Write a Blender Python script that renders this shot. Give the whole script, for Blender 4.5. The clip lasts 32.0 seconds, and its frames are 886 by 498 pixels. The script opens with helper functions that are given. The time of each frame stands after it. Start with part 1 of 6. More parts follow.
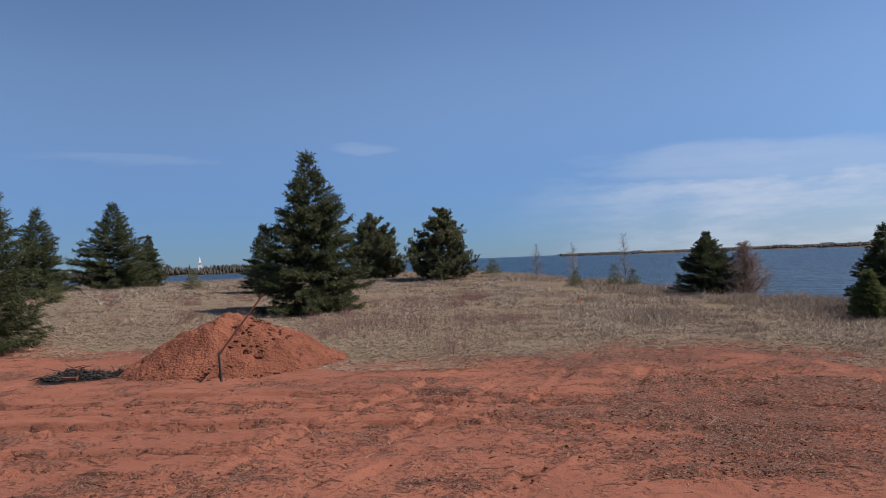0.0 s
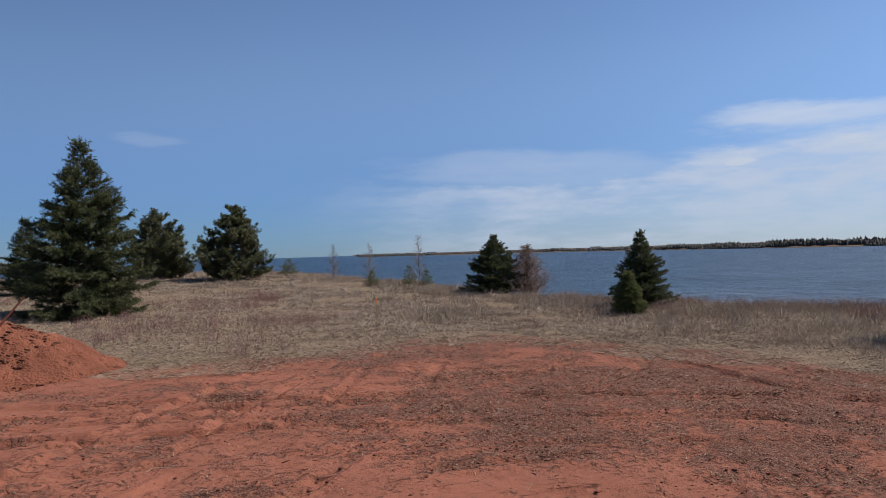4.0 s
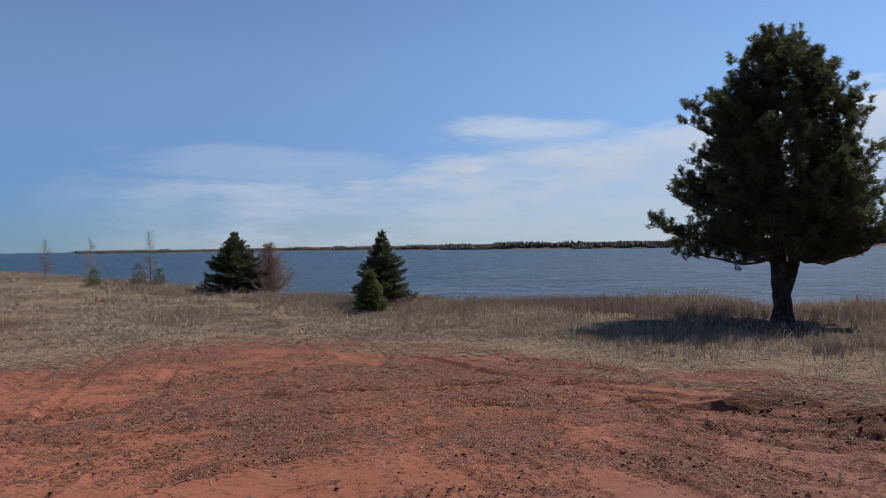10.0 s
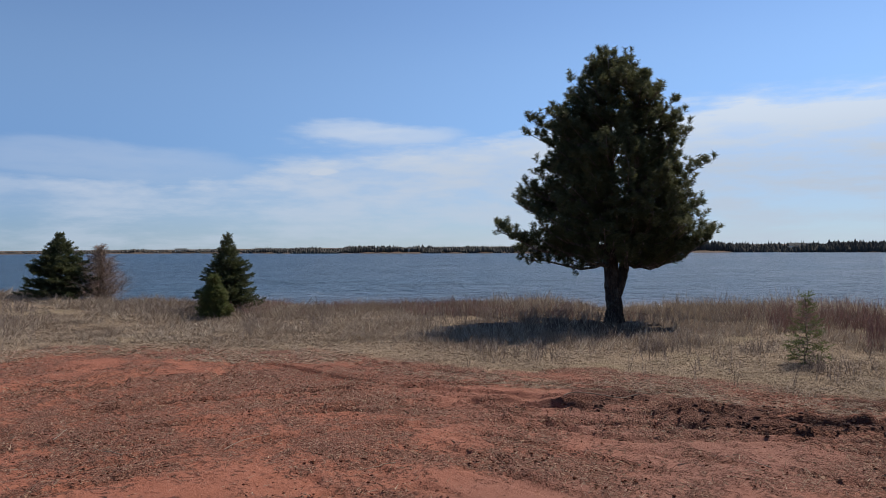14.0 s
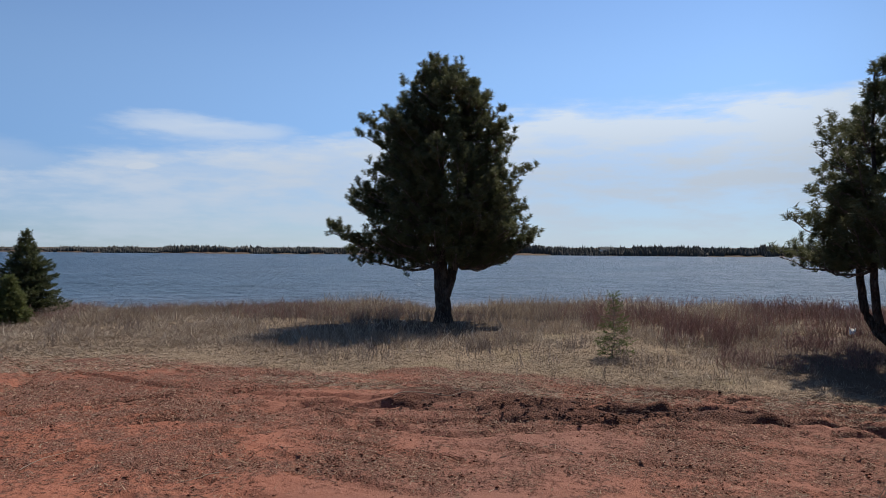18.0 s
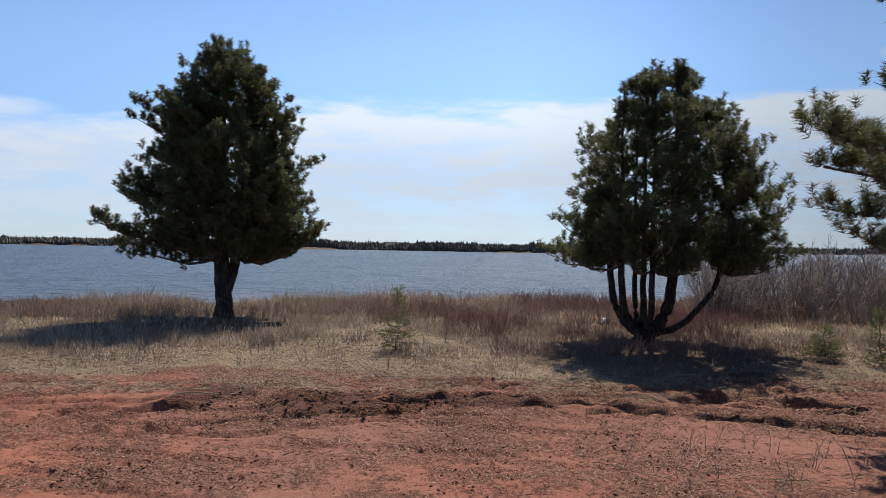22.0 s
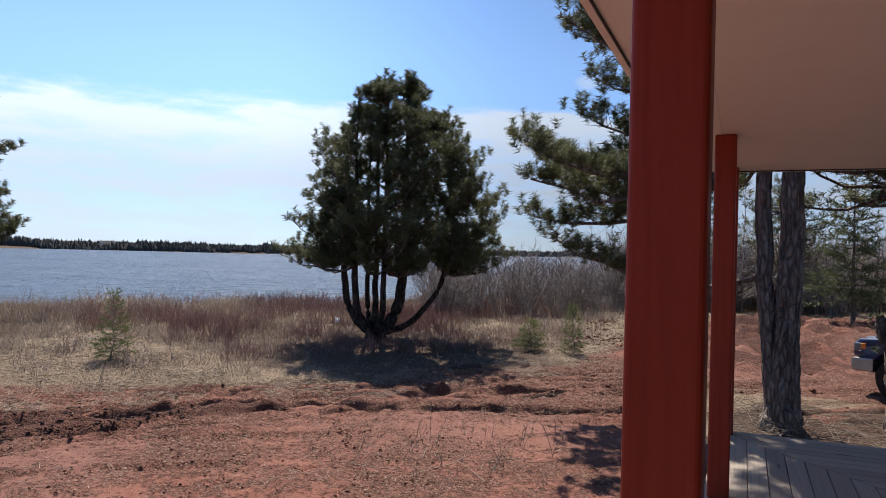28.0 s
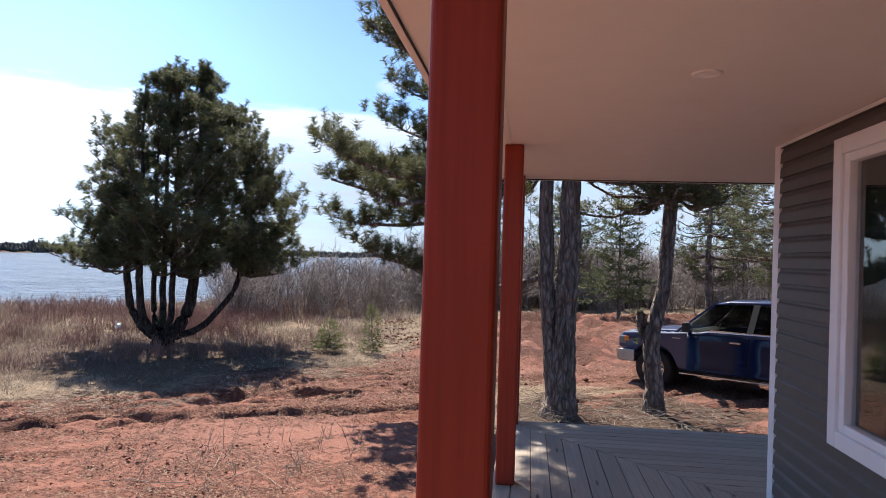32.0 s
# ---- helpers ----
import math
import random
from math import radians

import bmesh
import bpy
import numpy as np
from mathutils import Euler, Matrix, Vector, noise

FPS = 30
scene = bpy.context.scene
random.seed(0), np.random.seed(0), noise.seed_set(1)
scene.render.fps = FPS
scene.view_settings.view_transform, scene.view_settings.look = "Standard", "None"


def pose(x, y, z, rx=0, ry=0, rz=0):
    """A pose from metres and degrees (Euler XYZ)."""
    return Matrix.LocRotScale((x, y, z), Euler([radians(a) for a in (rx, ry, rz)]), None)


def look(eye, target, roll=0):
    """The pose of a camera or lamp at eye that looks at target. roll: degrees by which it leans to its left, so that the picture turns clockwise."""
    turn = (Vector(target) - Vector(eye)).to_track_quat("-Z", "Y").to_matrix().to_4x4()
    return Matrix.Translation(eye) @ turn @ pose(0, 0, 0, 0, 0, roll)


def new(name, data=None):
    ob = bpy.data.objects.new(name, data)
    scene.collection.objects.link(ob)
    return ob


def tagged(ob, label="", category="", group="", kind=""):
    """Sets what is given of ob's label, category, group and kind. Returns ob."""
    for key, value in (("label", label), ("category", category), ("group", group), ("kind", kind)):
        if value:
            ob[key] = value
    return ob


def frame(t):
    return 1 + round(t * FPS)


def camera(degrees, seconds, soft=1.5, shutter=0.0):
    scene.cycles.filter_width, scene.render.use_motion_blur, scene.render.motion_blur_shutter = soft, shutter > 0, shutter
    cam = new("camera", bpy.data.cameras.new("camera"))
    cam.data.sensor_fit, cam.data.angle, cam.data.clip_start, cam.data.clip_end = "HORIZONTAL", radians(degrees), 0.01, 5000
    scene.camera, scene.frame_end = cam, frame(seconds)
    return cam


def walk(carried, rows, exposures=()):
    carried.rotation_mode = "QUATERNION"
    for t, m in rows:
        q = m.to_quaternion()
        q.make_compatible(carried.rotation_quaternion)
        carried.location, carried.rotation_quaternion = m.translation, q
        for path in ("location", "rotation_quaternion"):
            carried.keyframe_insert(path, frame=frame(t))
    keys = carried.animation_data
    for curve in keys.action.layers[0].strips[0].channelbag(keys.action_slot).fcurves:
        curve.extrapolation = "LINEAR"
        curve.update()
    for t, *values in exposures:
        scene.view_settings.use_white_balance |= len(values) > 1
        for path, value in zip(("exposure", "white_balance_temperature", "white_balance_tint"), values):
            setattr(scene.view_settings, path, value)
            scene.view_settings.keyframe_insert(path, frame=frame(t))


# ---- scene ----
cam = camera(64.25, 32.0, soft=0.9)
PATH = [
    (0.0, 0.0, 0.0, 2.65, 90.822, 2.330, 0.000),
    (0.5, 0.0, 0.0, 2.65, 90.749, 2.265, -1.377),
    (1.0, 0.0, 0.0, 2.65, 90.668, 2.307, -2.417),
    (1.5, 0.0, 0.0, 2.65, 90.641, 2.209, -3.306),
    (2.0, 0.0, 0.0, 2.65, 90.558, 2.128, -6.159),
    (2.5, 0.0, 0.0, 2.65, 90.472, 2.054, -9.089),
    (3.0, 0.0, 0.0, 2.65, 90.389, 2.056, -11.544),
    (3.5, 0.0, 0.0, 2.65, 90.360, 1.955, -13.341),
    (4.0, 0.0, 0.0, 2.65, 90.265, 1.800, -16.379),
    (4.5, 0.0, 0.0, 2.65, 90.185, 1.769, -19.156),
    (6.5, 0.0, 0.0, 2.65, 90.062, 1.415, -25.575),
    (7.0, 0.0, 0.0, 2.65, 90.013, 1.290, -26.871),
    (7.5, 0.0, 0.0, 2.65, 89.948, 1.307, -28.816),
    (8.0, 0.0, 0.0, 2.65, 89.838, 1.286, -30.303),
    (8.5, 0.0, 0.0, 2.65, 89.733, 1.178, -32.163),
    (9.0, 0.0, 0.0, 2.65, 89.662, 1.072, -33.943),
    (9.5, 0.0, 0.0, 2.65, 89.659, 1.092, -35.375),
    (10.0, 0.0, 0.0, 2.65, 89.668, 1.030, -36.959),
    (10.5, 0.0, 0.0, 2.65, 89.658, 0.944, -38.650),
    (11.0, 0.0, 0.0, 2.65, 89.663, 0.908, -40.011),
    (11.5, 0.0, 0.0, 2.65, 89.656, 0.868, -40.923),
    (12.0, 0.0, 0.0, 2.65, 89.664, 0.796, -42.448),
    (12.5, 0.0, 0.0, 2.65, 89.736, 0.667, -44.251),
    (13.0, 0.0, 0.0, 2.65, 89.849, 0.553, -46.036),
    (13.5, 0.0, 0.0, 2.65, 89.888, 0.546, -47.474),
    (14.0, 0.0, 0.0, 2.65, 89.847, 0.522, -48.988),
    (14.5, 0.0, 0.0, 2.65, 89.765, 0.430, -50.635),
    (16.5, 0.0, 0.0, 2.65, 89.938, 0.086, -57.297),
    (17.0, 0.0, 0.0, 2.65, 89.872, 0.097, -58.767),
    (17.5, 0.0, 0.0, 2.65, 89.865, 0.039, -60.586),
    (18.0, 0.0, 0.0, 2.65, 89.900, -0.103, -62.566),
    (18.5, 0.0, 0.0, 2.65, 89.950, -0.183, -64.675),
    (19.0, 0.0, 0.0, 2.65, 89.955, -0.270, -65.971),
    (19.5, 0.0, 0.0, 2.65, 89.962, -0.268, -67.495),
    (20.0, 0.0, 0.0, 2.65, 89.973, -0.571, -69.189),
    (20.5, 0.0, 0.0, 2.65, 89.839, -0.720, -74.442),
    (21.0, 0.0, 0.0, 2.65, 89.870, -0.615, -75.421),
    (21.5, 0.0, 0.0, 2.65, 89.703, -0.818, -77.802),
    (22.0, 0.0, 0.0, 2.65, 89.572, -0.913, -79.778),
    (22.5, 0.0, 0.0, 2.65, 89.519, -0.977, -81.333),
    (23.0, 0.0, 0.0, 2.65, 89.511, -1.007, -82.397),
    (23.5, 0.0, 0.0, 2.65, 89.578, -1.062, -83.487),
    (24.0, 0.0, 0.0, 2.65, 89.643, -1.099, -85.379),
    (24.5, 0.0, 0.0, 2.65, 89.720, -1.148, -87.513),
    (25.0, 0.0, 0.0, 2.65, 89.729, -1.197, -89.085),
    (25.5, 0.0, 0.0, 2.65, 89.813, -1.321, -91.272),
    (27.5, 0.0, 0.0, 2.65, 90.049, -1.525, -97.860),
    (28.0, 0.0, 0.0, 2.65, 90.099, -1.425, -101.081),
    (28.5, 0.0, 0.0, 2.65, 90.134, -1.545, -102.275),
    (29.0, 0.0, 0.0, 2.65, 90.187, -1.641, -103.926),
    (29.5, 0.0, 0.0, 2.65, 90.200, -1.632, -105.657),
    (30.0, 0.0, 0.0, 2.65, 90.285, -1.811, -108.387),
    (30.5, 0.0, 0.0, 2.65, 90.348, -1.872, -110.610),
    (31.0, 0.0, 0.0, 2.65, 90.463, -1.865, -113.290),
    (31.5, 0.0, 0.0, 2.65, 90.568, -1.875, -115.377),
    (32.0, 0.0, 0.0, 2.65, 90.616, -1.791, -117.234),
]
walk(cam, [(r[0], pose(*r[1:])) for r in PATH], exposures=[(0.0, 0.15, 6700, 12), (9.0, 0.05, 6700, 10), (14.0, 0.15, 6750, 9), (19.0, 0.2, 6850, 8), (23.0, 0.54, 7050, 9), (28.0, 0.68, 6650, 10), (30.0, 0.95, 6600, 10), (32.0, 1.33, 6700, 10)])

# ---- world and sun ----
SUN_AZ, SUN_EL = 96.0, 52.0
world = bpy.data.worlds.new("world")
scene.world = world
world.use_nodes = True


class Nodes:
    """Short hand for building node trees."""

    def __init__(self, tree):
        self.t = tree
        tree.nodes.clear()

    def add(self, kind, ins=None):
        n = self.t.nodes.new(kind)
        for k, v in (ins or {}).items():
            if isinstance(v, bpy.types.NodeSocket):
                self.t.links.new(v, n.inputs[k])
            else:
                n.inputs[k].default_value = v
        return n

    def math(self, op, a, b=0.0, c=0.0, clamp=False):
        n = self.add("ShaderNodeMath", {0: a, 1: b, 2: c})
        n.operation, n.use_clamp = op, clamp
        return n.outputs[0]

    def step(self, x, lo, hi):
        n = self.add("ShaderNodeMapRange", {0: x, 1: lo, 2: hi, 3: 0.0, 4: 1.0})
        n.interpolation_type = "SMOOTHSTEP"
        return n.outputs[0]

    def mix(self, f, a, b, blend="MIX"):
        n = self.add("ShaderNodeMix")
        n.data_type, n.blend_type = "RGBA", blend
        for k, v in ((0, f), (6, a), (7, b)):
            if isinstance(v, bpy.types.NodeSocket):
                self.t.links.new(v, n.inputs[k])
            else:
                n.inputs[k].default_value = v if k == 0 or len(v) == 4 else (*v, 1.0)
        return n.outputs[2]

    def noise(self, vec, scale, detail=4.0, rough=0.55):
        n = self.add("ShaderNodeTexNoise", {"Scale": scale, "Detail": detail, "Roughness": rough})
        if vec is not None:
            self.t.links.new(vec, n.inputs["Vector"])
        return n.outputs[0]


def build_sky():
    n = Nodes(world.node_tree)
    sky = n.add("ShaderNodeTexSky")
    sky.sky_type, sky.sun_disc = "NISHITA", False
    sky.sun_elevation, sky.sun_rotation = radians(SUN_EL), radians(SUN_AZ)
    sky.air_density, sky.dust_density, sky.ozone_density = 1.0, 0.05, 4.5
    co = n.add("ShaderNodeTexCoord").outputs["Generated"]
    xyz = n.add("ShaderNodeSeparateXYZ", {0: co})
    az = n.math("ARCTAN2", xyz.outputs[0], xyz.outputs[1])
    el = n.math("ARCSINE", xyz.outputs[2])
    deg = 180.0 / math.pi
    azd, eld = n.math("MULTIPLY", az, deg), n.math("MULTIPLY", el, deg)
    # wispy bank whose top climbs towards the sun
    vec = n.add("ShaderNodeCombineXYZ", {0: n.math("MULTIPLY", azd, 0.05), 1: n.math("MULTIPLY", eld, 0.28), 2: 2.3}).outputs[0]
    fine = n.add("ShaderNodeCombineXYZ", {0: n.math("MULTIPLY", azd, 0.16), 1: n.math("MULTIPLY", eld, 0.7), 2: 0.7}).outputs[0]
    big = n.noise(vec, 1.0, 6.0, 0.55)
    small = n.noise(fine, 1.0, 6.0, 0.6)
    top = n.math("ADD", n.math("MULTIPLY", n.step(azd, 5.0, 82.0), 5.6), 5.6)
    ragged = n.math("ADD", n.math("MULTIPLY", n.math("SUBTRACT", big, 0.5), 6.0), n.math("MULTIPLY", n.math("SUBTRACT", small, 0.5), 2.6))
    edge = n.math("SUBTRACT", n.math("ADD", top, ragged), eld)
    bank = n.step(edge, -0.5, 1.6)
    side = n.math("MULTIPLY", n.step(azd, 2.0, 26.0), n.math("SUBTRACT", 1.0, n.step(azd, 150.0, 185.0)))
    puff = n.math("ADD", n.math("MULTIPLY", n.step(small, 0.32, 0.68), 0.5), 0.34)
    rim = n.math("MULTIPLY", n.math("MULTIPLY", n.step(edge, -0.5, 1.0), n.math("SUBTRACT", 1.0, n.step(edge, 1.2, 3.5))), n.math("MULTIPLY", n.step(azd, 30.0, 75.0), 0.4))
    body = n.math("ADD", n.math("ADD", puff, rim), n.math("MULTIPLY", n.step(azd, 25.0, 80.0), 0.22))
    low = n.math("ADD", 0.78, n.math("MULTIPLY", n.step(eld, 1.0, 6.0), 0.22))
    bank = n.math("MULTIPLY", n.math("MULTIPLY", bank, side), n.math("MULTIPLY", body, low), clamp=True)
    # one long lens-shaped streak and a few faint wisps

    def streak(a, e, wa, we, k):
        qa = n.math("DIVIDE", n.math("SUBTRACT", azd, a), wa)
        qe = n.math("DIVIDE", n.math("SUBTRACT", eld, n.math("ADD", e, n.math("MULTIPLY", n.math("SUBTRACT", big, 0.5), 3.6))), we)
        d = n.math("ADD", n.math("MULTIPLY", qa, qa), n.math("MULTIPLY", qe, qe))
        d = n.math("ADD", d, n.math("MULTIPLY", n.math("SUBTRACT", small, 0.5), 1.6))
        return n.math("MULTIPLY", n.math("SUBTRACT", 1.0, n.step(d, 0.1, 1.0)), n.math("MULTIPLY", n.math("ADD", small, 0.25), k))

    s = streak(43.5, 9.2, 8.5, 1.5, 0.95)
    for a, e, wa, we, k in ((-6.0, 9.2, 3.5, 0.6, 0.2), (39.3, 6.4, 1.9, 0.7, 1.4), (112.5, 13.6, 1.3, 0.7, 0.7), (-24.0, 8.0, 8.0, 0.6, 0.12), (24.0, 6.6, 14.0, 1.6, 0.42)):
        s = n.math("MAXIMUM", s, streak(a, e, wa, we, k))
    cover = n.math("MAXIMUM", bank, s, clamp=True)
    sun_side = n.step(azd, 0.0, 90.0)
    white = n.mix(sun_side, (5.35, 6.15, 7.6), (6.15, 7.25, 9.0))
    heavy = n.math("ADD", n.math("SUBTRACT", 1.0, n.math("MULTIPLY", sun_side, 0.24)), n.math("MULTIPLY", n.math("MULTIPLY", n.step(eld, 5.0, 11.0), sun_side), 0.24))
    white = n.mix(1.0, white, n.add("ShaderNodeCombineColor", {0: heavy, 1: heavy, 2: heavy}).outputs[0], "MULTIPLY")
    air = n.mix(1.0, sky.outputs[0], (0.94, 0.99, 1.1), "MULTIPLY")
    low_air = n.math("SUBTRACT", 1.0, n.math("MULTIPLY", n.math("SUBTRACT", 0.46, n.math("MULTIPLY", n.step(azd, 5.0, 50.0), 0.12)), n.math("SUBTRACT", 1.0, n.step(eld, 0.0, 16.0))))
    glow = n.math("ADD", 0.88, n.math("ADD", n.math("MULTIPLY", n.step(azd, -30.0, 5.0), 0.12), n.math("MULTIPLY", n.step(azd, 15.0, 100.0), 0.22)))
    air = n.mix(1.0, air, n.add("ShaderNodeCombineColor", {0: glow, 1: glow, 2: glow}).outputs[0], "MULTIPLY")
    dim = n.math("SUBTRACT", 1.0, low_air)
    shade = [n.math("SUBTRACT", 1.0, n.math("MULTIPLY", dim, k)) for k in (1.5, 1.1, 0.42)]
    air = n.mix(1.0, air, n.add("ShaderNodeCombineColor", {0: shade[0], 1: shade[1], 2: shade[2]}).outputs[0], "MULTIPLY")
    col = n.mix(cover, air, white)
    away = n.math("SUBTRACT", 1.0, n.math("MULTIPLY", n.step(azd, 84.0, 112.0), 0.36))
    col = n.mix(1.0, col, n.add("ShaderNodeCombineColor", {0: away, 1: away, 2: away}).outputs[0], "MULTIPLY")
    bg = n.add("ShaderNodeBackground", {"Color": col, "Strength": 0.092})
    n.add("ShaderNodeOutputWorld", {"Surface": bg.outputs[0]})


build_sky()
sun = new("sun", bpy.data.lights.new("sun", "SUN"))
sun.data.energy, sun.data.angle, sun.data.color = 5.0, radians(0.53), (1.0, 0.94, 0.86)
_a, _e = radians(SUN_AZ), radians(SUN_EL)
sun.matrix_world = look((60 * math.sin(_a) * math.cos(_e), 60 * math.cos(_a) * math.cos(_e), 60 * math.sin(_e)), (0, 0, 0))


# ---- materials ----
def material(name, build, **kw):
    m = bpy.data.materials.new(name)
    m.use_nodes = True
    n = Nodes(m.node_tree)
    out = n.add("ShaderNodeOutputMaterial")
    bs = n.add("ShaderNodeBsdfPrincipled")
    m.node_tree.links.new(bs.outputs[0], out.inputs[0])
    build(n, bs, **kw)
    return m


def wire(n, value, socket):
    if isinstance(value, bpy.types.NodeSocket):
        n.t.links.new(value, socket)
    else:
        socket.default_value = value if not isinstance(value, tuple) or len(value) == 4 else (*value, 1.0)


def bump(n, bs, height, strength=0.5, dist=0.02):
    b = n.add("ShaderNodeBump", {"Height": height, "Strength": strength, "Distance": dist})
    n.t.links.new(b.outputs[0], bs.inputs["Normal"])


def place(n):
    return n.add("ShaderNodeNewGeometry").outputs["Position"]


def local(n):
    return n.add("ShaderNodeTexCoord").outputs["Object"]


def rnd(n):
    return n.add("ShaderNodeObjectInfo").outputs["Random"]


def island(n):
    return n.add("ShaderNodeNewGeometry").outputs["Random Per Island"]


def stretch(n, vec, x, y, z):
    return n.add("ShaderNodeMapping", {"Vector": vec, "Scale": (x, y, z)}).outputs[0]


def speckled(n, bs, a=(0.3, 0.3, 0.3), b=(0.2, 0.2, 0.2), scale=6.0, fine=40.0, rough=0.8, relief=0.4, dist=0.01, vary=0.0, metal=0.0):
    """Two-scale mottled surface."""
    p = local(n)
    c = n.mix(n.step(n.noise(p, scale, 5), 0.3, 0.7), a, b)
    c = n.mix(n.math("MULTIPLY", n.step(n.noise(p, fine, 4), 0.35, 0.75), 0.35), c, tuple(v * 0.6 for v in a))
    if vary:
        hsv = n.add("ShaderNodeHueSaturation", {"Color": c, "Value": n.math("ADD", 1.0 - vary / 2, n.math("MULTIPLY", rnd(n), vary))})
        c = hsv.outputs[0]
    wire(n, c, bs.inputs["Base Color"])
    bs.inputs["Roughness"].default_value, bs.inputs["Metallic"].default_value = rough, metal
    bs.inputs["Specular IOR Level"].default_value = 0.12 if rough > 0.75 else 0.5
    bump(n, bs, n.noise(p, fine, 5), relief, dist)


def shine_through(n, bs, color, share):
    """Thin blades let part of the light through."""
    tr = n.add("ShaderNodeBsdfTranslucent", {"Color": color})
    mx = n.add("ShaderNodeMixShader", {0: share, 1: bs.outputs[0], 2: tr.outputs[0]})
    n.t.links.new(mx.outputs[0], [q for q in n.t.nodes if q.bl_idname == "ShaderNodeOutputMaterial"][0].inputs[0])


def leafy(n, bs, a, b, tip, rough=0.6):
    """Foliage, uneven from clump to clump."""
    r = island(n)
    p = place(n)
    c = n.mix(n.step(n.noise(p, 0.9, 3), 0.35, 0.65), a, b)
    c = n.mix(n.math("MULTIPLY", n.math("POWER", r, 3.0), 0.8), c, tip)
    wire(n, c, bs.inputs["Base Color"])
    bs.inputs["Roughness"].default_value = rough
    bs.inputs["Specular IOR Level"].default_value = 0.3
    shine_through(n, bs, c, 0.34)


def barky(n, bs, a, b, sx=9.0, sz=1.6):
    """Upright plates with dark cracks between them."""
    p = place(n)
    q = stretch(n, p, sx, sx, sz)
    h = n.noise(q, 1.6, 6, 0.65)
    bent = n.add("ShaderNodeMix")
    bent.data_type = "VECTOR"
    n.t.links.new(stretch(n, p, 16.0, 16.0, 6.0), bent.inputs[4])
    n.t.links.new(n.add("ShaderNodeTexNoise", {"Vector": p, "Scale": 9.0, "Detail": 3.0}).outputs[1], bent.inputs[5])
    bent.inputs[0].default_value = 0.25
    cell = n.add("ShaderNodeTexVoronoi", {"Vector": bent.outputs[1], "Scale": 1.0})
    cell.feature = "DISTANCE_TO_EDGE"
    plate = n.step(cell.outputs["Distance"], 0.02, 0.22)
    c = n.mix(n.step(h, 0.35, 0.68), a, b)
    c = n.mix(n.math("MULTIPLY", n.math("SUBTRACT", 1.0, plate), 0.4), c, (0.02, 0.016, 0.014))
    c = n.mix(n.math("MULTIPLY", n.step(n.noise(p, 3.0, 4), 0.55, 0.7), 0.4), c, (0.2, 0.19, 0.17))
    wire(n, c, bs.inputs["Base Color"])
    bs.inputs["Roughness"].default_value = 0.95
    bs.inputs["Specular IOR Level"].default_value = 0.1
    bump(n, bs, n.math("ADD", h, n.math("MULTIPLY", plate, 0.8)), 1.0, 0.05)


def attr(n, key):
    a = n.add("ShaderNodeAttribute")
    a.attribute_name = key
    return a.outputs["Fac"]


